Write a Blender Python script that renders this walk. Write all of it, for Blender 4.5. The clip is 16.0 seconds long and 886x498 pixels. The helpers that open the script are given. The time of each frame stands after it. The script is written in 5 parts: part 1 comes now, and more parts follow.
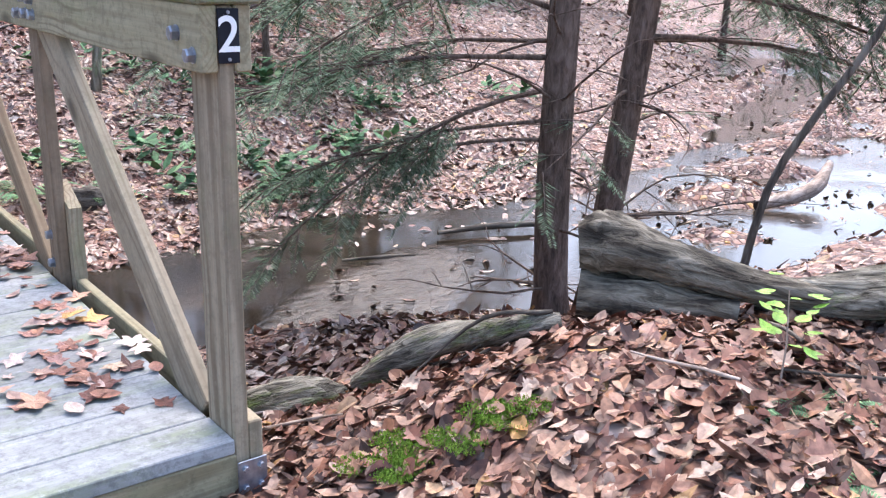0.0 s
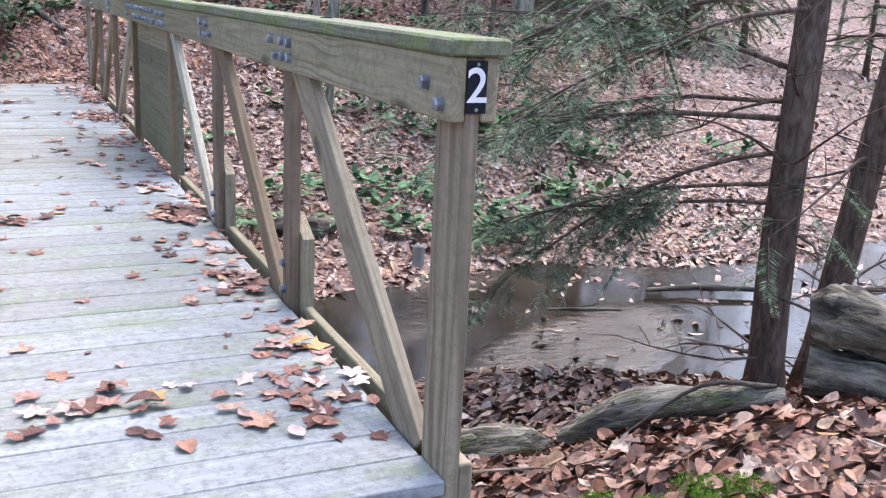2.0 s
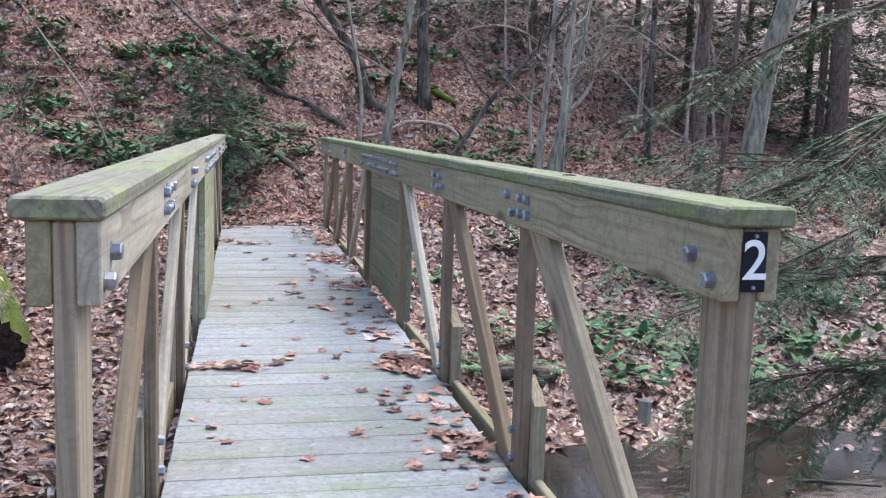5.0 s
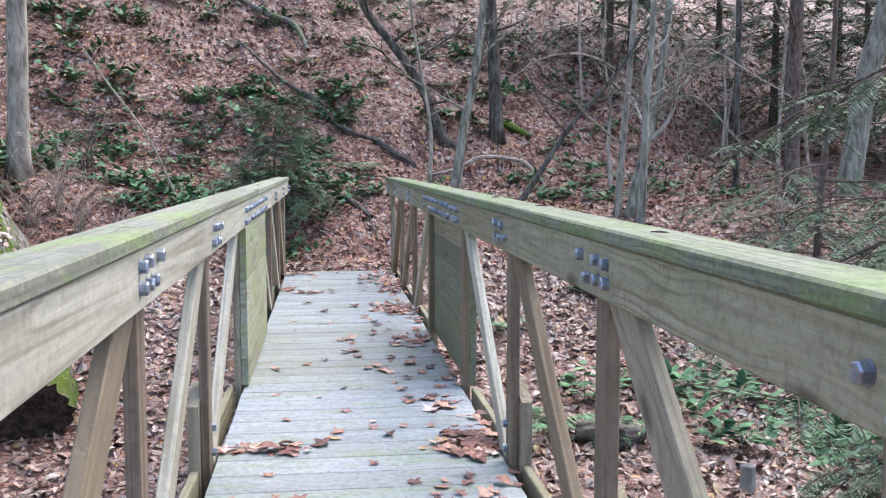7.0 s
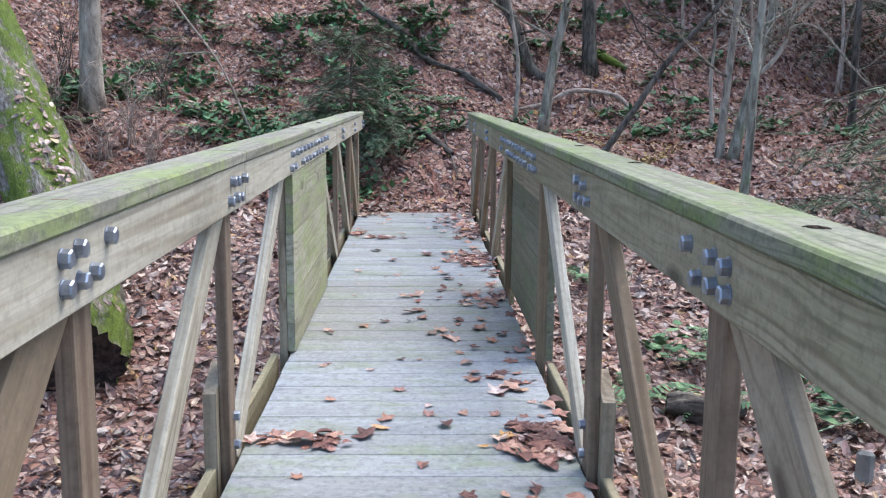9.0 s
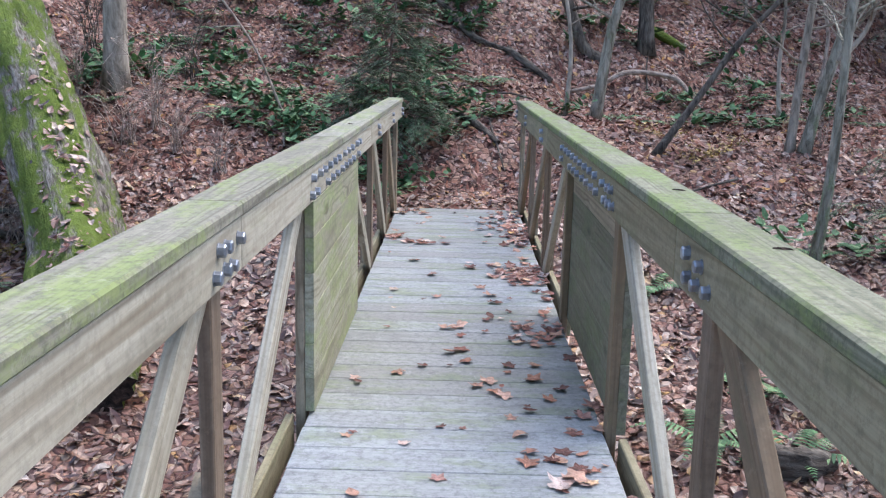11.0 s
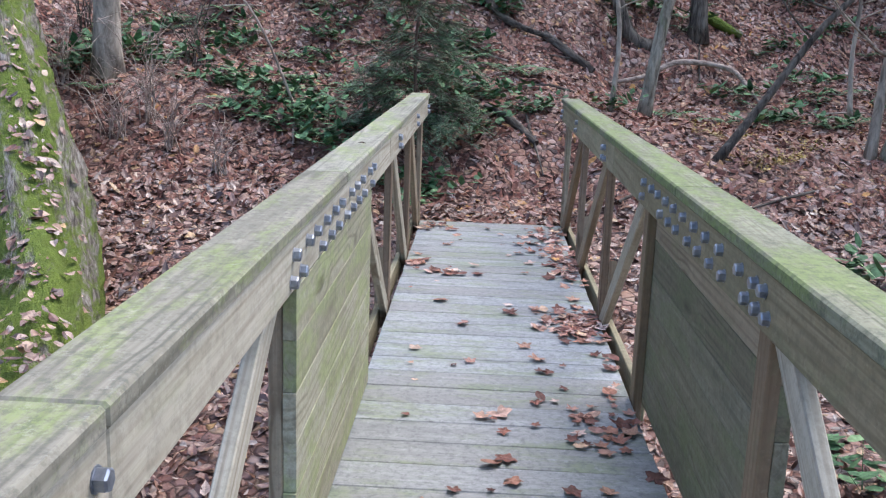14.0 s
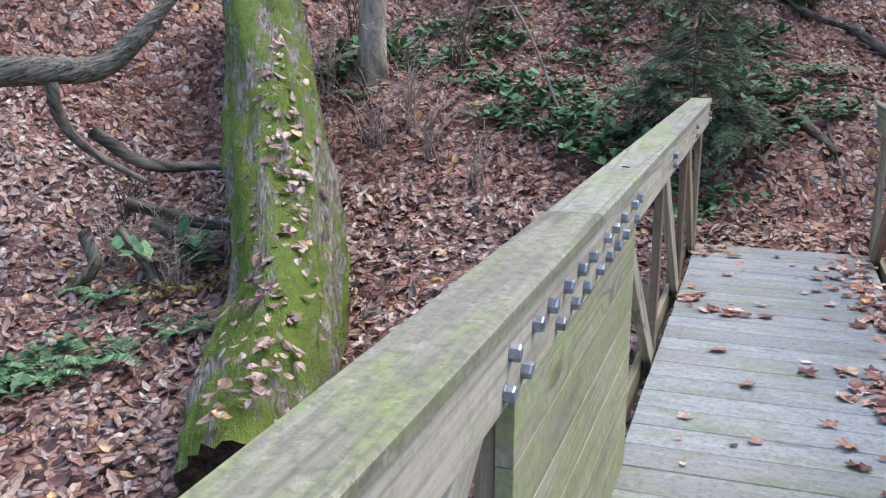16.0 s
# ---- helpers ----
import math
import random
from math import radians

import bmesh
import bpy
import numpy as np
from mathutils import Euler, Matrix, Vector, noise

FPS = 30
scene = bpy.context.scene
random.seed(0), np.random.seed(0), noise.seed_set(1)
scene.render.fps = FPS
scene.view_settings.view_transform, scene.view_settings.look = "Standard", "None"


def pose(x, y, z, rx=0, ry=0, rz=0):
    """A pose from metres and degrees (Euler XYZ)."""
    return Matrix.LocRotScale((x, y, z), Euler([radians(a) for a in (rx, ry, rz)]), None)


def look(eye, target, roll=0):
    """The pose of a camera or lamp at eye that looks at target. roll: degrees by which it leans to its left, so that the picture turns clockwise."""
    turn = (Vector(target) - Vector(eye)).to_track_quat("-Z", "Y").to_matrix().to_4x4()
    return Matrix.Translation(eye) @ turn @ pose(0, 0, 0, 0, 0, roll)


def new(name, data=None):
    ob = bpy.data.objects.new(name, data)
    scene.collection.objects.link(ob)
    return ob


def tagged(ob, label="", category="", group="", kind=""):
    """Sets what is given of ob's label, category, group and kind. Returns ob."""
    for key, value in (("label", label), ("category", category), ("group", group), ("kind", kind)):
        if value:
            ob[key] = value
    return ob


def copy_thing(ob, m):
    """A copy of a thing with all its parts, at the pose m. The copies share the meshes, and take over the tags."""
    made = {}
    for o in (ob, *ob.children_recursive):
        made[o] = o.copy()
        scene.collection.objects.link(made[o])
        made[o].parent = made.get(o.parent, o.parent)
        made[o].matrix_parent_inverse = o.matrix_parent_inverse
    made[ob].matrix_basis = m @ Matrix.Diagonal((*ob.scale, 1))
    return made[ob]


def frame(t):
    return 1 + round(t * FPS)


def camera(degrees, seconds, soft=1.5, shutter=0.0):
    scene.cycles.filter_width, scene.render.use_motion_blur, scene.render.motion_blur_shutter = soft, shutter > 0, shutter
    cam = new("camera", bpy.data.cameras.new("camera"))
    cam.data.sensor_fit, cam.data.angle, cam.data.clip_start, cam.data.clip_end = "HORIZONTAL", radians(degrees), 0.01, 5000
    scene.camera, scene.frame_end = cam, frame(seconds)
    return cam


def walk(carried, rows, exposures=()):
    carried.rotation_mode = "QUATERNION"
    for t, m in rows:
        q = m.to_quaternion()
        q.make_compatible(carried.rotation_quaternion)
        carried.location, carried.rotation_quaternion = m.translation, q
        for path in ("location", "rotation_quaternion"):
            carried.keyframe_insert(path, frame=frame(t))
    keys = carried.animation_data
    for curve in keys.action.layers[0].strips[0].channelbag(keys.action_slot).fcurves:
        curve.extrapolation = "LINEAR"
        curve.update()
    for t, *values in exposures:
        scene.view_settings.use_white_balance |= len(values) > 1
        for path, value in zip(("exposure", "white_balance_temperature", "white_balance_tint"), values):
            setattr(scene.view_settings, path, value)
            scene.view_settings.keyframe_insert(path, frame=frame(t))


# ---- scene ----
cam = camera(50.1, 16.0, soft=1.25)
PATH = [
    (0, (-0.294, -1.862, 1.095), (0.876, -0.352, 0.505), 1.5),
    (0.5, (-0.308, -1.849, 1.094), (0.822, -0.304, 0.511), 2.5),
    (1, (-0.321, -1.845, 1.102), (0.731, -0.243, 0.53), 2.9),
    (1.5, (-0.337, -1.833, 1.104), (0.592, -0.147, 0.563), 2.8),
    (2, (-0.349, -1.824, 1.106), (0.476, -0.075, 0.595), 2.8),
    (2.5, (-0.362, -1.809, 1.11), (0.338, 0.002, 0.63), 2.3),
    (3, (-0.367, -1.795, 1.113), (0.219, 0.065, 0.668), 1.7),
    (3.5, (-0.375, -1.797, 1.12), (0.145, 0.093, 0.726), 1.6),
    (4, (-0.376, -1.788, 1.122), (0.047, 0.14, 0.799), 1.4),
    (4.2, (-0.376, -1.769, 1.125), (0.041, 0.164, 0.824), 1.8),
    (6.3, (-0.215, -1.159, 1.181), (0.162, 0.796, 0.991), 1.1),
    (6.5, (-0.189, -1.107, 1.181), (0.137, 0.857, 1.0), 0.8),
    (7, (-0.155, -0.963, 1.184), (0.087, 1.014, 1.003), 0.0),
    (7.5, (-0.124, -0.779, 1.186), (0.1, 1.198, 0.985), 0.0),
    (8, (-0.034, -0.598, 1.195), (0.221, 1.368, 0.927), 0.3),
    (8.5, (0.024, -0.454, 1.217), (0.196, 1.512, 0.893), 0.5),
    (9, (-0.002, -0.288, 1.219), (0.051, 1.685, 0.895), 0.5),
    (9.5, (-0.043, -0.11, 1.222), (-0.044, 1.865, 0.904), 0.5),
    (9.7, (-0.052, -0.057, 1.225), (-0.058, 1.917, 0.902), 0.5),
    (11.8, (-0.03, 0.891, 1.456), (-0.054, 2.849, 1.045), 1.9),
    (12, (-0.032, 0.958, 1.458), (-0.013, 2.921, 1.073), 2.2),
    (12.5, (-0.011, 1.182, 1.466), (-0.031, 3.149, 1.106), 1.9),
    (13, (-0.032, 1.382, 1.464), (-0.235, 3.333, 1.073), 0.7),
    (13.5, (-0.107, 1.621, 1.461), (-0.245, 3.571, 1.042), 1.7),
    (14, (-0.135, 1.797, 1.467), (-0.205, 3.748, 1.033), 2.1),
    (14.5, (-0.103, 2.013, 1.476), (-0.364, 3.95, 1.049), 0.6),
    (15, (-0.104, 2.192, 1.469), (-0.499, 4.107, 1.051), -0.1),
    (15.5, (-0.188, 2.394, 1.461), (-0.664, 4.288, 1.032), 0.5),
    (16, (-0.202, 2.548, 1.463), (-0.824, 4.396, 1.019), 0.4),
]
EXPOSURES = [(0, 2.12, 6150, 14), (1.5, 2.06, 6100, 14), (3.0, 1.74, 6000, 13), (4.0, 1.66, 6000, 12), (7.0, 1.86, 5900, 9), (9.7, 1.55, 5850, 10), (12.3, 1.54, 5900, 12), (16, 1.42, 5900, 12)]
walk(cam, [(t, look(eye, target, roll)) for t, eye, target, roll in PATH], EXPOSURES)

# ---- light ----
world = bpy.data.worlds.new("sky")
scene.world = world
world.use_nodes = True
wt = world.node_tree
sky = wt.nodes.new("ShaderNodeTexSky")
sky.sky_type = "NISHITA"
sky.sun_disc = False
sky.sun_elevation, sky.sun_rotation = radians(60), radians(45)
sky.air_density, sky.dust_density, sky.ozone_density = 1.0, 3.5, 1.0
wt.links.new(sky.outputs[0], wt.nodes["Background"].inputs[0])
wt.nodes["Background"].inputs[1].default_value = 0.15
sun = new("sun", bpy.data.lights.new("sun", "SUN"))
sun.data.energy, sun.data.angle, sun.data.color = 0.68, radians(60), (1, 0.95, 0.88)
sun.matrix_world = look((3.6, 3.6, 9.0), (0, 0, 0))


# ---- materials ----
def lin(c):
    return (*c, 1.0)


class Nodes:
    """A node material with a principled shader and small shortcuts."""

    def __init__(self, name, rough=0.8, metal=0.0, spec=0.5):
        self.mat = bpy.data.materials.new(name)
        self.mat.use_nodes = True
        self.t = self.mat.node_tree
        self.b = self.t.nodes["Principled BSDF"]
        self.b.inputs["Roughness"].default_value = rough
        self.b.inputs["Metallic"].default_value = metal
        self.b.inputs["Specular IOR Level"].default_value = spec

    def add(self, kind, **kw):
        n = self.t.nodes.new(kind)
        for k, v in kw.items():
            if k in n.inputs:
                if hasattr(v, "is_linked"):
                    self.t.links.new(v, n.inputs[k])
                else:
                    n.inputs[k].default_value = v
        return n

    def link(self, a, b):
        self.t.links.new(a, b)

    def coords(self, scale=(1, 1, 1), kind="Object", shift=True):
        tc = self.t.nodes.new("ShaderNodeTexCoord")
        out = tc.outputs[kind]
        if shift:
            oi = self.t.nodes.new("ShaderNodeObjectInfo")
            add = self.t.nodes.new("ShaderNodeVectorMath")
            add.operation = "MULTIPLY_ADD"
            self.link(oi.outputs["Random"], add.inputs[0])
            add.inputs[1].default_value = (17.0, 9.0, 5.0)
            self.link(out, add.inputs[2])
            out = add.outputs[0]
        mp = self.t.nodes.new("ShaderNodeMapping")
        mp.inputs["Scale"].default_value = scale
        self.link(out, mp.inputs["Vector"])
        return mp.outputs[0]

    def noise(self, vec, scale, detail=4.0, rough=0.55, warp=0.0):
        n = self.add("ShaderNodeTexNoise", Vector=vec, Scale=scale, Detail=detail, Roughness=rough, Distortion=warp)
        return n.outputs["Fac"]

    def ramp(self, fac, stops, linear=True):
        r = self.t.nodes.new("ShaderNodeValToRGB")
        r.color_ramp.interpolation = "LINEAR" if linear else "CONSTANT"
        e = r.color_ramp.elements
        while len(e) < len(stops):
            e.new(0.5)
        for el, (p, c) in zip(e, stops):
            el.position = p
            el.color = lin(c) if hasattr(c, "__len__") else (c, c, c, 1)
        self.link(fac, r.inputs[0])
        return r.outputs[0]

    def mix(self, fac, a, b, mode="MIX"):
        m = self.t.nodes.new("ShaderNodeMix")
        m.data_type, m.blend_type = "RGBA", mode
        for v, s in ((fac, m.inputs[0]), (a, m.inputs[6]), (b, m.inputs[7])):
            if hasattr(v, "is_linked"):
                self.link(v, s)
            elif hasattr(v, "__len__"):
                s.default_value = lin(v)
            else:
                s.default_value = v
        return m.outputs[2]

    def math(self, op, a, b=0.0):
        m = self.t.nodes.new("ShaderNodeMath")
        m.operation = op
        for v, s in ((a, m.inputs[0]), (b, m.inputs[1])):
            if hasattr(v, "is_linked"):
                self.link(v, s)
            else:
                s.default_value = v
        return m.outputs[0]

    def up(self):
        g = self.t.nodes.new("ShaderNodeNewGeometry")
        s = self.t.nodes.new("ShaderNodeSeparateXYZ")
        self.link(g.outputs["Normal"], s.inputs[0])
        return s.outputs[2]

    def finish(self, color, bump=None, strength=0.3, dist=0.01, rough=None):
        if hasattr(color, "is_linked"):
            self.link(color, self.b.inputs["Base Color"])
        else:
            self.b.inputs["Base Color"].default_value = lin(color)
        if bump is not None:
            n = self.add("ShaderNodeBump", Height=bump, Strength=strength, Distance=dist)
            self.link(n.outputs[0], self.b.inputs["Normal"])
        if rough is not None:
            self.link(rough, self.b.inputs["Roughness"])
        return self.mat


def wood_material(name, dark, mid, light, moss, moss_from, moss_amount, rough=0.8, grain=0.8, dirt=0.25, brown=(0.68, 0.62, 0.56)):
    """Weathered sawn softwood, grain along the local x axis, with knots, stains and green algae in patches."""
    m = Nodes(name, rough, spec=0.3)
    v = m.coords((1, 1, 1))
    knots = m.add("ShaderNodeTexVoronoi", Vector=m.coords((1.7, 4.5, 4.5)), Scale=1.0)
    near = knots.outputs["Distance"]
    field = m.noise(m.coords((0.22, 7.5, 7.5)), 1.0, 1.0, 0.4, 0.0)
    field = m.math("ADD", field, m.math("MULTIPLY", m.ramp(near, [(0.0, 1.0), (0.35, 0.0)]), 0.12))
    lines = m.math("SINE", m.math("MULTIPLY", field, 84.0))
    lines = m.math("MULTIPLY_ADD", lines, 0.5)
    lines.node.inputs[2].default_value = 0.5
    streak = m.noise(m.coords((1.0, 30, 30)), 1.0, 4.0, 0.6)
    fine = m.noise(m.coords((4, 160, 160)), 1.0, 3.0)
    tone = m.ramp(streak, [(0.3, mid), (0.7, light)])
    late = m.math("MULTIPLY", m.ramp(lines, [(0.55, 0.0), (1.0, 1.0)]), m.ramp(m.noise(v, 1.7, 3.0), [(0.35, 0.1 * grain), (0.65, 0.75 * grain)]))
    tone = m.mix(late, tone, dark)
    tone = m.mix(0.45, tone, m.ramp(fine, [(0.25, 0.5), (0.7, 1.05)]), "MULTIPLY")
    tone = m.mix(m.math("MULTIPLY", m.ramp(near, [(0.07, 1.0), (0.15, 0.0)]), 0.8 * min(1, grain + 0.3)), tone, tuple(c * 0.4 for c in dark))
    oi = m.t.nodes.new("ShaderNodeObjectInfo")
    tone = m.mix(0.6, tone, m.ramp(oi.outputs["Random"], [(0.0, brown), (0.5, (0.95, 0.93, 0.9)), (1.0, (1.06, 1.06, 1.08))]), "MULTIPLY")
    patch = m.noise(m.coords((0.8, 2.2, 2.2)), 3.0, 9.0, 0.74)
    tone = m.mix(m.ramp(patch, [(moss_from, 0.0), (moss_from + 0.13, moss_amount)]), tone, moss)
    stain = m.noise(m.coords((0.6, 1.5, 1.5)), 2.0, 6.0, 0.72)
    tone = m.mix(m.ramp(stain, [(0.5, 0.0), (0.7, 0.6)]), tone, tuple(c * 0.42 for c in mid))
    speck = m.noise(v, 38.0, 8.0, 0.78)
    tone = m.mix(m.ramp(speck, [(0.47, 0.0), (0.62, dirt)]), tone, tuple(c * 0.35 for c in mid))
    pale = m.noise(v, 23.0, 6.0, 0.8)
    tone = m.mix(m.ramp(pale, [(0.56, 0.0), (0.68, dirt * 0.8)]), tone, tuple(min(1, c * 1.15) for c in light))
    height = m.math("ADD", m.math("MULTIPLY", fine, 0.6), m.math("ADD", streak, m.math("MULTIPLY", lines, -0.2 * grain)))
    return m.finish(tone, height, 0.35, 0.002)


RAIL = wood_material("rail_wood", (0.115, 0.078, 0.036), (0.275, 0.24, 0.142), (0.36, 0.32, 0.207), (0.22, 0.235, 0.115), 0.52, 0.45, 0.8, 0.72, 0.4)
POST = wood_material("post_wood", (0.12, 0.08, 0.048), (0.285, 0.232, 0.155), (0.39, 0.33, 0.235), (0.18, 0.20, 0.09), 0.54, 0.4, 0.8, 0.9, 0.3, (0.52, 0.36, 0.24))
CAP = wood_material("cap_wood", (0.11, 0.105, 0.075), (0.245, 0.24, 0.185), (0.35, 0.34, 0.275), (0.22, 0.29, 0.07), 0.47, 0.62, 0.8, 1.0, 0.6)
BROWN_POST = wood_material("brown_post_wood", (0.085, 0.052, 0.032), (0.20, 0.143, 0.094), (0.285, 0.22, 0.155), (0.16, 0.17, 0.085), 0.58, 0.35, 0.8, 0.9, 0.3, (0.75, 0.62, 0.5))
CAP_MOSS = wood_material("mossy_cap_wood", (0.08, 0.08, 0.045), (0.185, 0.188, 0.12), (0.265, 0.265, 0.185), (0.155, 0.205, 0.06), 0.43, 0.8, 0.8, 1.0, 0.6)
# paler wood of the left inner chords and some braces
PALE = wood_material("pale_wood", (0.19, 0.145, 0.09), (0.40, 0.365, 0.27), (0.53, 0.495, 0.40), (0.30, 0.32, 0.19), 0.56, 0.4, 0.8, 1.0, 0.3, (0.85, 0.82, 0.78))
# right bay's boards: panel wood darkened in colour to stand in for shade
SHADED_PANEL = wood_material("shaded_panel_wood", (0.09, 0.08, 0.055), (0.185, 0.172, 0.115), (0.255, 0.245, 0.175), (0.155, 0.185, 0.085), 0.46, 0.6, 0.8, 0.8, 0.4)
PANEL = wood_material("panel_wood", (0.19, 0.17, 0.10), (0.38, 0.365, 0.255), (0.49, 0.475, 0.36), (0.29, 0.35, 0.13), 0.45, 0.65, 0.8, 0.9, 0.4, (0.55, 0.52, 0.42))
DECK = wood_material("deck_wood", (0.19, 0.20, 0.19), (0.305, 0.32, 0.32), (0.385, 0.40, 0.40), (0.21, 0.25, 0.14), 0.49, 0.75, 0.56, 0.3, 0.6)

LEAF_STOPS = [(0.0, (0.048, 0.024, 0.019)), (0.14, (0.115, 0.05, 0.037)), (0.30, (0.222, 0.095, 0.067)), (0.46, (0.315, 0.157, 0.10)), (0.58, (0.31, 0.172, 0.14)), (0.70, (0.395, 0.228, 0.15)),
              (0.82, (0.43, 0.28, 0.22)), (0.94, (0.51, 0.405, 0.35)), (1.0, (0.49, 0.27, 0.08))]


def litter_material():
    m = Nodes("leaf_litter", 0.6, spec=0.35)
    v = m.coords((1, 1, 1), "Object", False)
    w = m.add("ShaderNodeTexNoise", Vector=v, Scale=9.0, Detail=2.0)
    vv = m.t.nodes.new("ShaderNodeVectorMath")
    vv.operation = "MULTIPLY_ADD"
    m.link(w.outputs["Color"], vv.inputs[0])
    vv.inputs[1].default_value = (0.06, 0.06, 0.06)
    m.link(v, vv.inputs[2])
    a = m.add("ShaderNodeTexVoronoi", Vector=vv.outputs[0], Scale=15.0)
    b = m.add("ShaderNodeTexVoronoi", Vector=vv.outputs[0], Scale=15.0)
    b.feature = "DISTANCE_TO_EDGE"
    s = m.t.nodes.new("ShaderNodeSeparateColor")
    m.link(a.outputs["Color"], s.inputs[0])
    col = m.ramp(s.outputs[0], [(p, tuple(0.8 * k for k in c)) for p, c in LEAF_STOPS])
    col = m.mix(m.ramp(b.outputs["Distance"], [(0.0, 0.8), (0.1, 0.0)]), col, (0.035, 0.02, 0.013))
    big = m.noise(v, 0.6, 5.0, 0.6)
    col = m.mix(m.ramp(big, [(0.5, 0.0), (0.72, 0.55)]), col, (0.09, 0.05, 0.035))
    h = m.math("ADD", s.outputs[1], m.ramp(b.outputs["Distance"], [(0.0, 0.0), (0.2, 0.7)]))
    return m.finish(col, h, 0.7, 0.03)


LITTER = litter_material()


def leaf_material(name, stops, rough=0.5, island=True, spec=0.3):
    m = Nodes(name, rough, spec=spec)
    if island:
        src = m.t.nodes.new("ShaderNodeNewGeometry").outputs["Random Per Island"]
    else:
        src = m.t.nodes.new("ShaderNodeObjectInfo").outputs["Random"]
    col = m.ramp(src, stops)
    vein = m.noise(m.coords((1, 1, 1), "Object", False), 60.0, 3.0)
    if island:
        wide = m.noise(m.coords((1, 1, 1), "Object", False), 0.9, 5.0, 0.7)
        col = m.mix(1.0, col, m.ramp(wide, [(0.34, 0.65), (0.6, 1.15)]), "MULTIPLY")
    col = m.mix(0.7, col, m.ramp(vein, [(0.3, 0.5), (0.7, 1.1)]), "MULTIPLY")
    blot = m.noise(m.coords((1, 1, 1), "Object", not island), 26.0 if island else 2.5, 3.0, 0.6)
    col = m.mix(0.8, col, m.ramp(blot, [(0.35, 0.5), (0.62, 1.2)]), "MULTIPLY")
    return m.finish(col, vein, 0.3, 0.004)


DRY = leaf_material("dry_leaf", [(p, (0.92 * c[0], 0.96 * c[1], 0.92 * c[2])) for p, c in LEAF_STOPS], 0.38, True, 0.6)
DRY_NEAR = leaf_material("dry_bank_leaf", [(p, (0.86 * c[0], 0.81 * c[1], 0.72 * c[2])) for p, c in LEAF_STOPS], 0.5, True, 0.3)
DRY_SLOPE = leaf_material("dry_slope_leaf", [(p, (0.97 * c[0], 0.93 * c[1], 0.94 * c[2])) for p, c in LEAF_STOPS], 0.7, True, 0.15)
# redder upper-hill leaves, darkened in colour for the canopy shade falling there
HILL_SHADE = leaf_material("shaded_hill_leaf", [(p, (0.74 * c[0], 0.68 * c[1], 0.68 * c[2])) for p, c in LEAF_STOPS], 0.7, True, 0.15)
DRIFT = leaf_material("drifted_leaf", [(p, tuple(1.45 * k for k in c)) for p, c in LEAF_STOPS[1:]], 0.55, True, 0.2)
DRY_ONE = leaf_material("dry_leaf_single", [(p, tuple(1.35 * k for k in c)) for p, c in LEAF_STOPS[1:]], 0.55, False)
NEEDLE = leaf_material("hemlock_needles", [(0.0, (0.055, 0.095, 0.05)), (0.5, (0.14, 0.195, 0.108)), (0.85, (0.23, 0.30, 0.185)), (1.0, (0.34, 0.40, 0.29))], 0.75, True, 0.1)
GREEN = leaf_material("green_leaf", [(0.0, (0.06, 0.135, 0.06)), (0.6, (0.13, 0.255, 0.11)), (1.0, (0.26, 0.39, 0.18))], 0.65, True, 0.2)
BRIGHT = leaf_material("bright_leaf", [(0.0, (0.20, 0.42, 0.04)), (1.0, (0.36, 0.60, 0.09))], 0.5)
YELLOW = leaf_material("yellow_leaf", [(0.0, (0.30, 0.22, 0.04)), (0.6, (0.42, 0.30, 0.07)), (1.0, (0.35, 0.20, 0.07))], 0.5)


def bark_material(name, dark, mid, light, moss=None, moss_from=0.55, ridge=18.0, along=4.0, strength=0.8):
    m = Nodes(name, 0.9, spec=0.2)
    v = m.coords((1, 1, 1))
    r = m.noise(m.coords((ridge, ridge, along)), 1.0, 5.0, 0.65, 0.6)
    col = m.ramp(r, [(0.36, dark), (0.5, mid), (0.64, light)])
    spot = m.noise(v, 5.0, 4.0, 0.6)
    col = m.mix(m.ramp(spot, [(0.55, 0.0), (0.75, 0.5)]), col, light)
    h = r
    if moss:
        p = m.noise(m.coords((1.6, 1.6, 0.5)), 2.2, 6.0, 0.72)
        f = m.noise(v, 70.0, 3.0)
        f = m.math("MULTIPLY", f, m.ramp(m.noise(v, 7.0, 5.0, 0.7), [(0.35, 0.35), (0.65, 1.5)]))
        mk = m.ramp(p, [(moss_from, 0.0), (moss_from + 0.08, 1.0)])
        col = m.mix(mk, col, m.mix(f, tuple(c * 0.6 for c in moss), tuple(min(1, c * 1.5) for c in moss)))
        h = m.math("ADD", r, m.math("MULTIPLY", mk, f))
    return m.finish(col, h, strength, 0.02)


BARK_BROWN = bark_material("hemlock_bark", (0.06, 0.042, 0.032), (0.12, 0.085, 0.066), (0.18, 0.135, 0.108), ridge=30, along=9)
BARK_GREY = bark_material("grey_bark", (0.13, 0.108, 0.082), (0.29, 0.245, 0.19), (0.43, 0.37, 0.295), ridge=10, along=3, strength=0.4)
BARK_DARK = bark_material("dark_bark", (0.03, 0.025, 0.02), (0.09, 0.075, 0.06), (0.17, 0.15, 0.12))
BARK_LICHEN = bark_material("lichen_bark", (0.10, 0.088, 0.064), (0.23, 0.21, 0.16), (0.36, 0.335, 0.265), (0.17, 0.20, 0.11), 0.6)
BARK_MOSS = bark_material("mossy_bark", (0.05, 0.042, 0.03), (0.15, 0.13, 0.105), (0.28, 0.26, 0.225), (0.11, 0.148, 0.024), 0.425, 40, 5.0, 1.0)
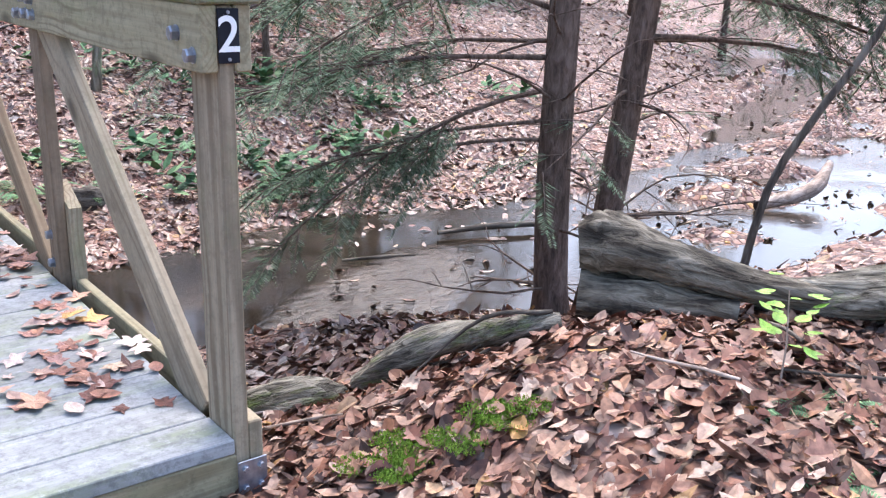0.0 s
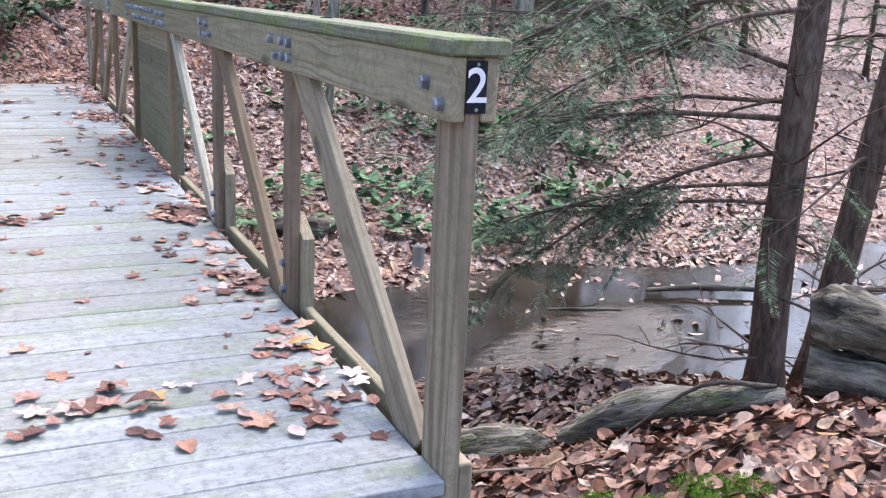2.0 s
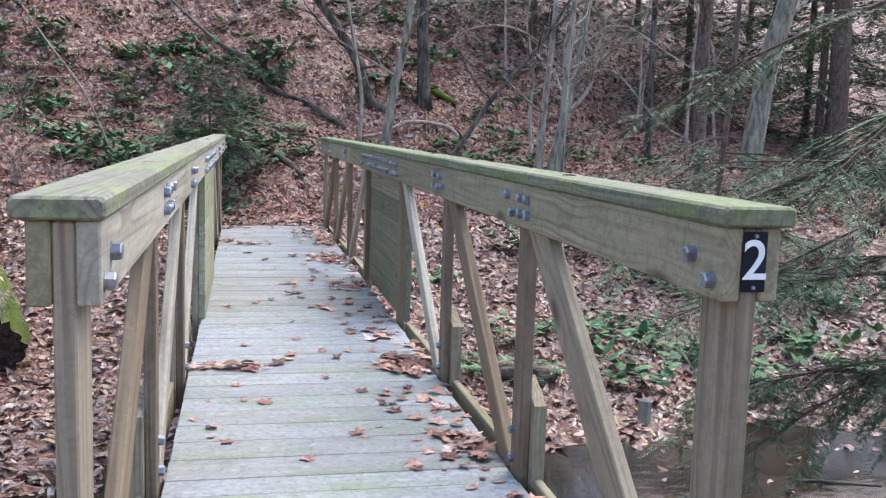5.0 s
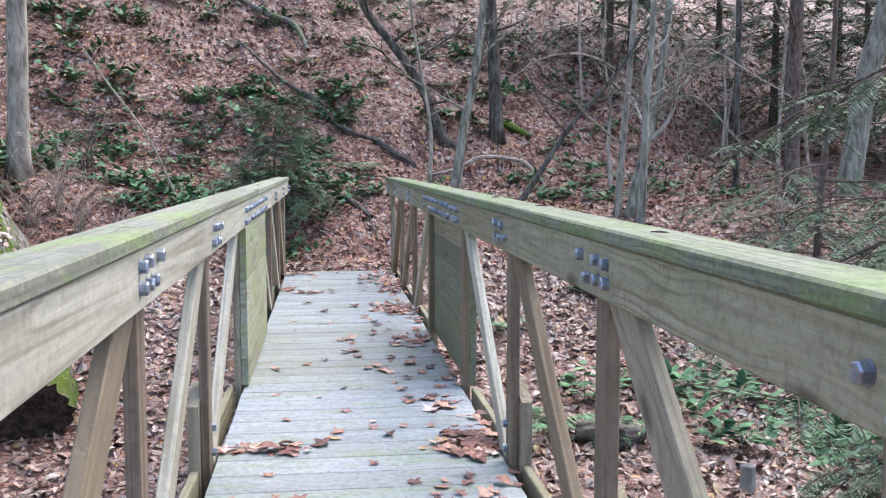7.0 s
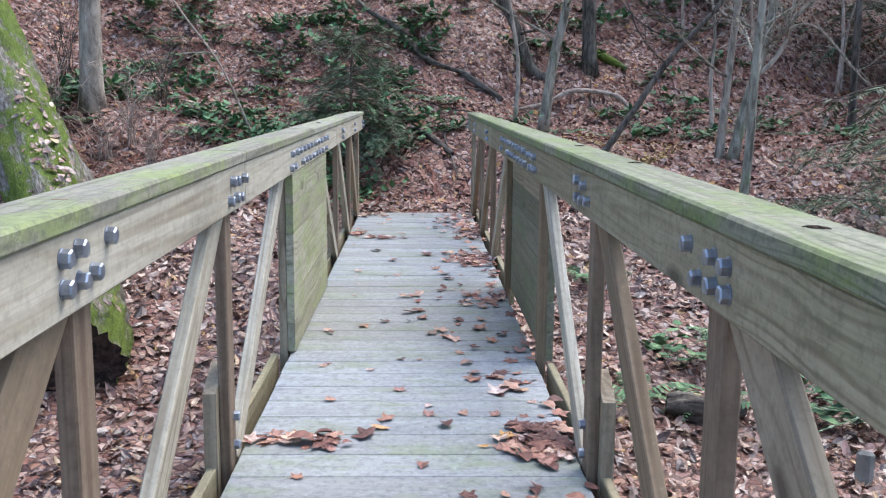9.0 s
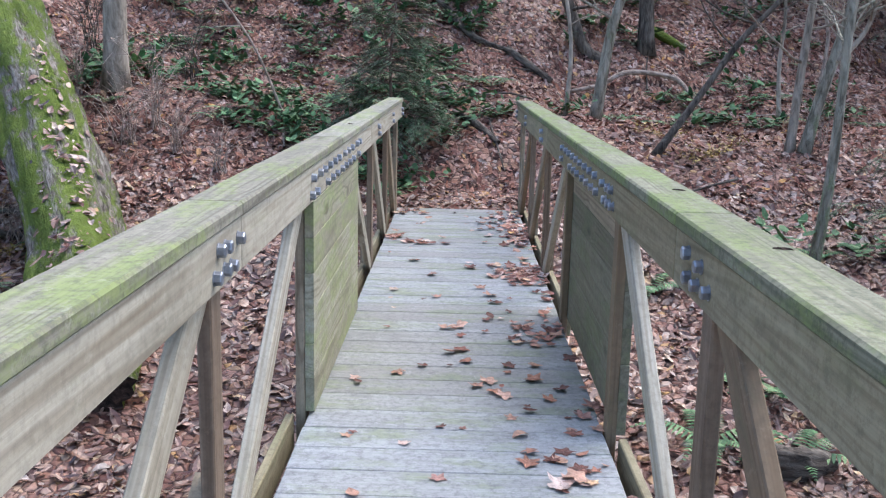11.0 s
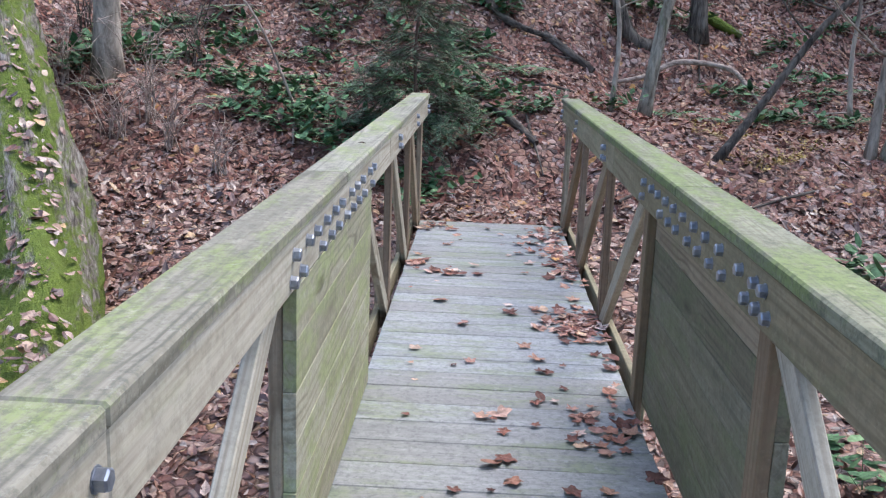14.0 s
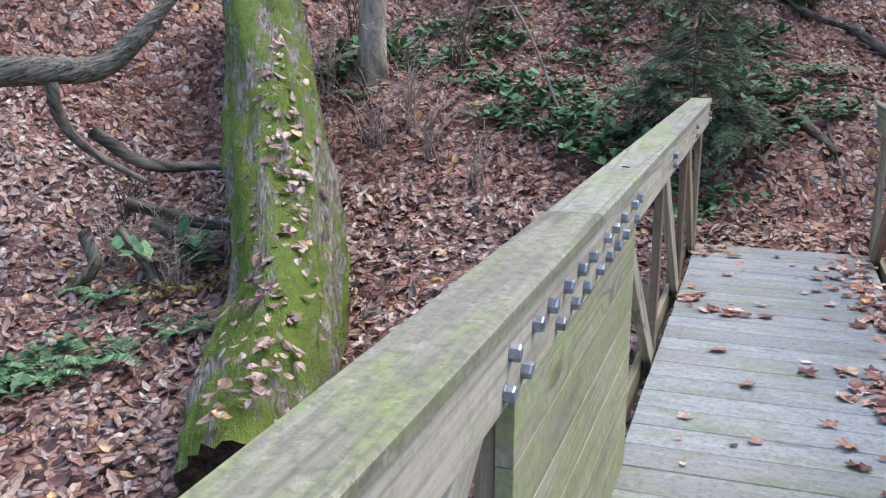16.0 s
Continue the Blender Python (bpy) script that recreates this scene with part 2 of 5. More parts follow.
DEADWOOD = bark_material("dead_wood", (0.024, 0.019, 0.014), (0.11, 0.095, 0.07), (0.245, 0.215, 0.165), (0.11, 0.13, 0.045), 0.62, 24, 5.0, 1.0)
MOSSY = bark_material("mossy_dead_wood", (0.03, 0.026, 0.018), (0.15, 0.135, 0.105), (0.31, 0.285, 0.225), (0.13, 0.165, 0.05), 0.56, 62, 7.0, 1.0)
ROT = bark_material("rotten_wood", (0.012, 0.009, 0.007), (0.035, 0.024, 0.018), (0.08, 0.05, 0.035))
STICK = bark_material("pale_stick", (0.16, 0.12, 0.09), (0.32, 0.25, 0.20), (0.46, 0.38, 0.31), ridge=30, along=8, strength=0.4)
MOSS = bark_material("moss", (0.10, 0.17, 0.02), (0.20, 0.33, 0.04), (0.34, 0.46, 0.08), ridge=60, along=60)

mm = Nodes("galvanised_steel", 0.42, 0.85)
mv = mm.coords()
STEEL = mm.finish(mm.ramp(mm.noise(mv, 40, 4), [(0.3, (0.20, 0.22, 0.26)), (0.7, (0.40, 0.43, 0.48))]), mm.noise(mv, 90, 2), 0.15, 0.002)
mm = Nodes("black_enamel", 0.55, 0.0, 0.15)
BLACK = mm.finish(mm.ramp(mm.noise(mm.coords(), 30, 3), [(0.3, (0.008, 0.009, 0.014)), (0.8, (0.02, 0.022, 0.03))]))
mm = Nodes("white_paint", 0.5)
WHITE = mm.finish(mm.ramp(mm.noise(mm.coords(), 40, 3), [(0.3, (0.78, 0.78, 0.78)), (0.8, (0.86, 0.86, 0.86))]))
mm = Nodes("stone", 0.85)
STONE = mm.finish(mm.ramp(mm.noise(mm.coords(), 8, 6), [(0.3, (0.18, 0.17, 0.145)), (0.7, (0.40, 0.385, 0.33))]), mm.noise(mm.coords(), 18, 5), 0.5, 0.02)


WATER_Z = -1.0


def water_material():
    m = Nodes("creek_water", 0.04, spec=0.85)
    m.b.inputs["IOR"].default_value = 1.33
    v = m.coords((1, 1, 1), "Object", False)
    bed = m.ramp(m.noise(v, 2.2, 5, 0.6), [(0.3, (0.012, 0.009, 0.006)), (0.55, (0.028, 0.021, 0.014)), (0.75, (0.06, 0.045, 0.032))])
    rip = m.noise(m.coords((9, 15, 5), "Object", False), 1.3, 5, 0.6, 0.5)
    terms = []
    for axis, reach in (((0.89, 0.46, 0.0), 1.0), ((-0.46, 0.89, 0.0), 0.42)):
        dot = m.t.nodes.new("ShaderNodeVectorMath")
        dot.operation = "DOT_PRODUCT"
        m.link(v, dot.inputs[0])
        dot.inputs[1].default_value = axis
        middle = 2.95 * axis[0] + 2.95 * axis[1]
        d = m.math("MULTIPLY", m.math("SUBTRACT", dot.outputs["Value"], middle), 1 / reach)
        terms.append(m.math("MULTIPLY", d, d))
    broken = m.math("ADD", m.math("ADD", terms[0], terms[1]), m.noise(v, 3.0, 3))
    riffle = m.ramp(m.math("MULTIPLY", broken, 0.5), [(0.15, 1.0), (1.0, 0.0)])
    rif = m.math("MAXIMUM", riffle, m.ramp(m.noise(v, 0.55, 3), [(0.5, 0.015), (0.72, 0.3)]))
    h = m.math("MULTIPLY", rip, rif)
    return m.finish(bed, h, 1.0, 0.045)


WATER = water_material()


# ---- building helpers ----
def link_mesh(name, verts, faces, material, parent=None, label="", smooth=False, m=None):
    me = bpy.data.meshes.new(name)
    me.from_pydata([tuple(v) for v in verts], [], [tuple(f) for f in faces])
    me.materials.append(material)
    if smooth:
        me.shade_smooth()
    ob = new(name, me)
    if m is not None:
        ob.matrix_basis = m
    if parent is not None:
        ob.parent = parent
    if label:
        ob["label"] = label
    return ob


def base(name, place, label, category, group="", kind=""):
    ob = new(name)
    ob.location = place
    ob.empty_display_size = 0.1
    return tagged(ob, label, category, group, kind)


def bar_data(length, w, h, c=0.004):
    """A sawn timber along x from 0 to length, w across y, h across z, with eased edges."""
    a, b = w / 2, h / 2
    ring = [(-a + c, -b), (a - c, -b), (a, -b + c), (a, b - c), (a - c, b), (-a + c, b), (-a, b - c), (-a, -b + c)]
    small = [(y * (1 - c / a * 0.8), z * (1 - c / b * 0.8)) for y, z in ring]
    verts = [(0, y, z) for y, z in small] + [(c, y, z) for y, z in ring] + [(length - c, y, z) for y, z in ring] + [(length, y, z) for y, z in small]
    faces = [tuple(range(7, -1, -1)), tuple(range(24, 32))]
    for k in range(3):
        for i in range(8):
            j = (i + 1) % 8
            faces.append((k * 8 + i, k * 8 + j, k * 8 + 8 + j, k * 8 + 8 + i))
    return verts, faces


def timber(name, p, q, w, h, material, parent=None, label="", side=(1, 0, 0), c=0.004):
    """A timber from p to q; w is its size along side, h across."""
    p, q = Vector(p), Vector(q)
    ax = (q - p).normalized()
    sy = Vector(side)
    sy = (sy - ax * sy.dot(ax)).normalized()
    sz = ax.cross(sy)
    m = Matrix((ax, sy, sz)).transposed().to_4x4()
    m.translation = p
    verts, faces = bar_data((q - p).length, w, h, c)
    return link_mesh(name, verts, faces, material, parent, label, m=m)


def smooth_step(a, b, v):
    t = np.clip((np.asarray(v, float) - a) / (b - a), 0, 1)
    return t * t * (3 - 2 * t)


def wave_noise(x, y):
    """Gentle unevenness of the ground, in metres."""
    x, y = np.asarray(x, float), np.asarray(y, float)
    return (np.sin(x * 1.3 + 0.7 * np.sin(y * 0.9)) * np.cos(y * 1.1 + 0.5) * 0.05 + np.sin(x * 3.1 + y * 1.7) * np.sin(y * 2.9 - x * 1.1) * 0.025
            + np.sin(x * 6.3 - y * 4.7) * np.cos(y * 5.9 + x * 2.1) * 0.012)


CREEK_X = [-40, -12, -4, 0, 2, 3.5, 5, 7, 9, 12, 18, 40]
CREEK_Y = [-14, 0.5, 2.8, 3.5, 3.6, 3.45, 3.2, 3.1, 3.8, 6.0, 10.0, 26.0]
CREEK_W = [1.5, 1.0, 0.7, 0.65, 0.75, 1.25, 1.0, 1.1, 1.0, 1.1, 1.3, 1.6]


def ground_z(x, y):
    x, y = np.asarray(x, float), np.asarray(y, float)
    yc, w = np.interp(x, CREEK_X, CREEK_Y), np.interp(x, CREEK_X, CREEK_W)
    d = np.abs(y - yc) - w
    # bank on the side where the walk begins
    plateau = -0.13 + 0.16 * smooth_step(0.5, 1.6, x) * smooth_step(0.9, -0.5, y) + 0.08 * smooth_step(1.5, 3.5, x) * smooth_step(0.0, -1.5, y)
    plateau = plateau - 0.25 * smooth_step(2.4, 4.5, x)
    near = -1.05 + (plateau + 1.05) * np.clip(d / 3.0, 0, 1) ** 0.85
    # far bank and hillside
    prof = np.interp(y, [-60, 3, 4.5, 5.4, 7.4, 8.5, 9.5, 10.4, 11.6, 12.6, 14, 15], [-1.0, -1.0, -1.0, -0.94, -0.52, -0.22, -0.03, 0.28, 0.74, 0.9, 1.4, 1.62])
    hill_y = 14.0 + np.clip(x - 2.5, 0, 30) * 0.5
    slope = np.clip(y - hill_y, 0, 45)
    far = np.minimum(prof, np.interp(d, [0, 0.4, 12, 40], [-1.03, -0.93, 1.8, 1.8])) + slope * 0.47 + 0.006 * np.minimum(slope, 12) ** 2
    left = smooth_step(-4.4, -8.5, x) * smooth_step(6.5, 10.5, y)
    far = far + left * 1.6
    far = far + 0.35 * smooth_step(-2.2, -4.5, x) * smooth_step(10.3, 11.5, y)
    far = far - 0.38 * smooth_step(0.4, 2.0, x) * smooth_step(11.0, 13.5, y)
    side = np.where(y > yc, far, near)
    bed = np.minimum(side, -1.05 + 0.35 * np.minimum(d, 0) * (1 - 0.85 * smooth_step(4.5, 6.5, x)))
    z = np.where(d < 0, bed, side)
    bumps = wave_noise(x, y) * (0.25 + 0.75 * smooth_step(0.0, 1.5, d)) * (1 + 1.6 * smooth_step(12, 16, y))
    bars = 0.25 * smooth_step(4.5, 6.5, x) * np.sin(x * 2.3 + 1.0) * np.sin(y * 3.1 + x) * smooth_step(0.6, -0.3, d)
    near_bridge = smooth_step(1.2, 0.7, np.abs(x)) * (smooth_step(0.8, -0.2, y) + smooth_step(9.0, 9.6, y) * smooth_step(11, 10, y))
    z = z + bumps * (1 - 0.85 * near_bridge) + bars
    trail = smooth_step(1.1, 0.6, np.abs(x)) * smooth_step(8.9, 9.6, y) * smooth_step(11.2, 10.2, y)
    return z * (1 - trail) + trail * (-0.04 + 0.10 * np.clip(y - 9.5, 0, 2))


def gz(x, y):
    return float(ground_z(x, y))


# ---- ground and creek ----
def spaced(lo, hi, a, b, step, grow=1.22):
    mid = list(np.arange(a, b + step / 2, step))
    s, v, left = step, a, []
    while v > lo:
        s *= grow
        v -= s
        left.append(v)
    s, v, right = step, b, []
    while v < hi:
        s *= grow
        v += s
        right.append(v)
    return np.array(left[::-1] + mid + right)


GX, GY = spaced(-300, 300, -8, 12, 0.1), spaced(-300, 300, -3.5, 19, 0.1)
mx, my = np.meshgrid(GX, GY)
mz = ground_z(mx, my)
nx, ny = len(GX), len(GY)
idx = np.arange(nx * ny).reshape(ny, nx)
quads = np.stack([idx[:-1, :-1], idx[:-1, 1:], idx[1:, 1:], idx[1:, :-1]], -1).reshape(-1, 4)
ground = link_mesh("ground", np.stack([mx, my, mz], -1).reshape(-1, 3).tolist(), quads.tolist(), LITTER, smooth=True)
tagged(ground, "forest floor covered in brown fallen leaves", "ground", kind="structure")

wx = np.arange(-30, 40.1, 0.5)
wv, wf = [], []
for i, x in enumerate(wx):
    yc, w = float(np.interp(x, CREEK_X, CREEK_Y)), float(np.interp(x, CREEK_X, CREEK_W)) + 0.5
    wv += [(x, yc - w, WATER_Z), (x, yc, WATER_Z), (x, yc + w, WATER_Z)]
    if i:
        k = 3 * i
        wf += [(k - 3, k, k + 1, k - 2), (k - 2, k + 1, k + 2, k - 1)]
water = tagged(link_mesh("water", wv, wf, WATER), "shallow brown creek with bright rippled reflections", "water", kind="structure")

# ---- footbridge ----
LENGTH = 9.55
bridge = base("footbridge", (0, 0, 0), "weathered wooden footbridge with truss railings and fallen leaves", "footbridge")
Z_CHORD, H_CHORD = 0.92, 0.14


def hex_data(r=0.0162, t=0.019):
    vs, fs = [], []
    for x, rr in ((0, r), (t - 0.003, r), (t, r * 0.82)):
        vs += [(x, rr * math.cos(k * math.pi / 3), rr * math.sin(k * math.pi / 3)) for k in range(6)]
    for k in range(2):
        for i in range(6):
            j = (i + 1) % 6
            fs.append((k * 6 + i, k * 6 + j, k * 6 + 6 + j, k * 6 + 6 + i))
    fs.append(tuple(range(12, 18)))
    n = len(vs)
    vs += [(0.002, 1.12 * r * math.cos(k * math.pi / 6), 1.12 * r * math.sin(k * math.pi / 6)) for k in range(12)]
    vs += [(0, 1.12 * r * math.cos(k * math.pi / 6), 1.12 * r * math.sin(k * math.pi / 6)) for k in range(12)]
    fs.append(tuple(range(n, n + 12)))
    for i in range(12):
        j = (i + 1) % 12
        fs.append((n + 12 + i, n + 12 + j, n + j, n + i))
    return vs, fs


bolt_mesh = bpy.data.meshes.new("bolt")
bolt_mesh.from_pydata(*[hex_data()[0], [], hex_data()[1]])
bolt_mesh.materials.append(STEEL)
rng = random.Random(4)


def bolt(parent, x, y, z, inward):
    ob = new("bolt", bolt_mesh)
    ob.parent = parent
    world_m = Matrix.Translation((x, y, z)) @ Matrix.Rotation(math.pi if inward < 0 else 0, 4, "Z") @ Matrix.Rotation(rng.random() * 1.04, 4, "X")
    ob.matrix_parent_inverse = Matrix.Identity(4)
    ob.matrix_basis = parent.matrix_basis.inverted() @ world_m
    return ob


def railing(face, s, posts, bolts, panel_x, cap_wood, chord_wood, brace_wood, panel_wood):
    """One truss railing; face is the x of the inner side of its chords, s points outward, panel_x is the middle of the boarded bay's planks."""
    x_in, x_mid, x_out = face + s * 0.019, face + s * 0.057, face + s * 0.095
    chords = []
    for a, b in ((0.0, 2.86), (2.863, 6.4), (6.403, LENGTH)):
        c = timber("top_chord", (x_in, a, Z_CHORD), (x_in, b, Z_CHORD), 0.038, H_CHORD, chord_wood, bridge)
        chords.append((a, b, c))
        timber("top_chord", (x_out, a, Z_CHORD), (x_out, b, Z_CHORD), 0.038, H_CHORD, RAIL, bridge)
    for a, b in ((-0.014, 2.84), (2.842, 4.86), (4.863, LENGTH + 0.014)):
        timber("handrail_cap", (face + s * 0.063, a, 1.0095), (face + s * 0.063, b, 1.0095), 0.146, 0.038, cap_wood, bridge, "grey-green mossy handrail cap", c=0.006)
    wide = [0.145, 0.10, 0.092, 0.092, 0.092, 0.092, 0.10, 0.145]
    for k, y in enumerate(posts):
        timber("post", (x_mid, y, -0.13), (x_mid, y, 0.988), 0.037, wide[k], BROWN_POST if k in (1, 2, 5, 6) else POST, bridge)
        if k in (1, 2, 5, 6):
            # outer blocks with a slanting top
            toward = -1 if k < 4 else 1
            w, top = 0.14, 0.33
            y0, y1 = y - w / 2 + toward * 0.02, y + w / 2 + toward * 0.02
            za, zb = (top - 0.07, top) if k < 4 else (top, top - 0.07)
            vs = [(z, yy, x) for x in (0.021, -0.021) for yy, z in ((y0 - y, -0.13), (y1 - y, -0.13), (y1 - y, zb), (y0 - y, za))]
            upright = Matrix(((0, 0, -1, x_out), (0, 1, 0, y), (1, 0, 0, 0), (0, 0, 0, 1)))
            link_mesh("spacer_block", vs, [(3, 2, 1, 0), (4, 5, 6, 7), (0, 1, 5, 4), (1, 2, 6, 5), (2, 3, 7, 6), (3, 0, 4, 7)], POST, bridge, m=upright)
        if k in (0, 7):
            timber("spacer_block", (x_out, y, -0.2), (x_out, y, 0.03), 0.038, 0.135, POST, bridge)
    for k in range(3):
        # braces rise toward the middle of the bridge from both ends
        high = (0.135, 0.104, 0.09)[k]
        for a, b, wa, wb in ((posts[k], posts[k + 1], wide[k], wide[k + 1]), (posts[7 - k], posts[6 - k], wide[7 - k], wide[6 - k])):
            d = 1 if b > a else -1
            half = high * 0.69
            low, up = a + d * (wa / 2 + half), b - d * (wb / 2 + half)
            slope = (up - low) / 0.84
            timber("diagonal_brace", (x_mid + s * 0.0005, low - slope * 0.03, -0.025), (x_mid + s * 0.0005, up + slope * 0.135, 0.98), 0.037, high, brace_wood[k], bridge)
    for k, (a, b) in enumerate(zip(posts[:-1], posts[1:])):
        if k != 3:
            timber("bottom_chord", (x_out, a + 0.071, -0.055), (x_out, b - 0.071, -0.06), 0.032, 0.14, RAIL, bridge)
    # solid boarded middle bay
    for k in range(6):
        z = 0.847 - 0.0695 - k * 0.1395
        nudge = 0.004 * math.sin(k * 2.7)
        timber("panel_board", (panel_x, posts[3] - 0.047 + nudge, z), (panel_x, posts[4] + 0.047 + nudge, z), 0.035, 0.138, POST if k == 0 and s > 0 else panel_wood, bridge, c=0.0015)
    for y, z in bolts:
        owner = next(c for a, b, c in chords if a <= y <= b)
        bolt(owner, face, y, z, -s)
    for k in (1, 2):
        for z in (0.05, 0.15):
            bolt(bridge, face + s * 0.039, posts[k] + 0.02, z, -s)


END_BOLTS = [(0.122, 0.925), (0.042, 0.885)]
FAR_BOLTS = [(8.26, 0.945), (8.29, 0.89), (9.45, 0.93), (9.5, 0.885)]
RIGHT_BOLTS = END_BOLTS + [(1.459, 0.945), (1.312, 0.944), (1.235, 0.941), (1.395, 0.891), (1.303, 0.895), (1.227, 0.896),
                           (2.718, 0.951), (2.60, 0.943), (2.698, 0.896), (2.621, 0.895), (2.525, 0.902)]
RIGHT_BOLTS += [(y, 0.945) for y in (3.86, 3.93, 4.06)] + [(y, 0.95) for y in (4.26, 4.42, 4.57, 4.73, 4.88, 5.02, 5.17, 5.30, 5.47)]
RIGHT_BOLTS += [(y, 0.892) for y in (3.82, 3.90, 3.99, 4.21, 4.35, 4.50, 4.64, 4.82, 4.95, 5.10, 5.49)] + [(6.73, 0.945), (6.79, 0.94), (6.70, 0.89), (6.78, 0.888)] + FAR_BOLTS
LEFT_BOLTS = END_BOLTS + [(1.228, 0.951), (1.298, 0.957), (1.456, 0.955), (1.227, 0.901), (1.301, 0.901), (1.368, 0.904),
                          (2.63, 0.946), (2.69, 0.943), (2.82, 0.94), (2.59, 0.89), (2.68, 0.891), (2.74, 0.888)]
LEFT_BOLTS += [(y, 0.943) for y in (4.015, 4.187, 4.312, 4.47, 4.626, 4.764, 4.984, 5.128, 5.286, 5.514, 5.648)]
LEFT_BOLTS += [(y, 0.882) for y in (3.982, 4.103, 4.396, 4.555, 4.70, 4.884, 5.033, 5.182, 5.345, 5.597)] + [(6.867, 0.945), (6.92, 0.935), (6.90, 0.892), (6.953, 0.887)] + FAR_BOLTS
railing(0.51, 1, (0.077, 1.40, 2.66, 3.95, 5.61, 6.85, 8.17, 9.473), RIGHT_BOLTS, 0.601, CAP_MOSS, RAIL, (POST, POST, PALE), SHADED_PANEL)
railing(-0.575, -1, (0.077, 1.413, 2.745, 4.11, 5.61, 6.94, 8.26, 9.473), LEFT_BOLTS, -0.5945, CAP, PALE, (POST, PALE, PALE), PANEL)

# stringers, end beams and steel plates
for x in (-0.42, 0.0, 0.40):
    timber("stringer", (x, 0.05, -0.137), (x, LENGTH - 0.05, -0.137), 0.07, 0.19, POST, bridge)
for y in (0.028, LENGTH - 0.028):
    timber("end_beam", (-0.60, y, -0.125), (0.57, y, -0.125), 0.045, 0.165, RAIL, bridge, side=(0, 1, 0))


def plate(x, y):
    vs, fs = bar_data(0.005, 0.075, 0.095, 0.0015)
    p = link_mesh("steel_plate", vs, fs, STEEL, bridge, "galvanised steel bracket plate", m=pose(x, y, -0.105, 0, 0, -90))
    for dx in (-0.02, 0.02):
        for dz in (-0.022, 0.028):
            ob = new("bolt", bolt_mesh)
            ob.parent = p
            ob.matrix_basis = Matrix.Translation((0.005, dx, dz)) @ Matrix.Scale(0.5, 4)


plate(0.585, -0.006)
plate(-0.65, -0.006)

# number plate: a white 2 on black
vs, fs = bar_data(0.003, 0.048, 0.112, 0.001)
sign = link_mesh("number_plate", vs, fs, BLACK, bridge, "black number plate with a white numeral 2", m=pose(0.571, -0.001, 0.926, 0, 0, -90))
font = bpy.data.curves.new("numeral", "FONT")
font.body, font.size, font.align_x, font.align_y, font.extrude = "2", 0.105, "CENTER", "CENTER", 0.0006
font.offset = 0.0008
text = bpy.data.objects.new("numeral_curve", font)
scene.collection.objects.link(text)
bpy.context.view_layer.update()
digit = bpy.data.meshes.new_from_object(text.evaluated_get(bpy.context.evaluated_depsgraph_get()))
bpy.data.objects.remove(text)
digit.materials.clear()
digit.materials.append(WHITE)
num = new("numeral", digit)
num.parent = sign
num.matrix_basis = Matrix.Translation((0.0042, 0, 0)) @ Matrix.Rotation(math.pi / 2, 4, "Z") @ Matrix.Rotation(math.pi / 2, 4, "X")
for dz in (-0.048, 0.048):
    ob = new("screw", bolt_mesh)
    ob.parent = sign
    ob.matrix_basis = Matrix.Translation((0.003, 0, dz)) @ Matrix.Scale(0.22, 4)

# splits in the weathered handrail caps
split_rng = random.Random(3)
for x, y in ((0.58, 1.07), (0.61, 2.38), (0.60, 3.25), (-0.63, 5.73)):
    v, f = [], []
    for i in range(7):
        u = i / 6
        w = 0.0022 * math.sin(math.pi * u) + 0.0004
        zz = 0.002 + 0.003 * u * (1 - u) * 4
        v += [(-w + split_rng.uniform(-.002, .002), (u - 0.5) * 0.042, 0.0005), (w, (u - 0.5) * 0.042, 0.0005), (split_rng.uniform(-.003, .003), (u - 0.5) * 0.042, zz)]
        if i:
            k = 3 * i
            f += [(k - 3, k, k + 2, k - 1), (k + 1, k - 2, k - 1, k + 2)]
    link_mesh("wood_split", v, f, ROT, bridge, "dark raised splinter on the handrail", m=pose(x, y, 1.0287, 0, 0, split_rng.uniform(30, 75)))

# deck planks
rng = random.Random(11)
widths = [0.145, 0.145, 0.175, 0.145, 0.145, 0.19, 0.19, 0.19, 0.145] + [0.19] * 43
edge = 0.0
for k, wide in enumerate(widths):
    y = edge + wide / 2
    edge += wide
    if edge > LENGTH + 0.02:
        break
    a, b = -0.598 - rng.uniform(0, 0.006), 0.541 + rng.uniform(0, 0.006)
    if k == 0 or edge > LENGTH - 0.15:
        a, b = -0.606, 0.547
    timber("plank", (a, y, -0.0195 + rng.uniform(-0.001, 0.001)), (b, y + rng.uniform(-0.002, 0.002), -0.0195 + rng.uniform(-0.001, 0.001)), wide - 0.003, 0.038, DECK, bridge, side=(0, 1, 0), c=0.003)


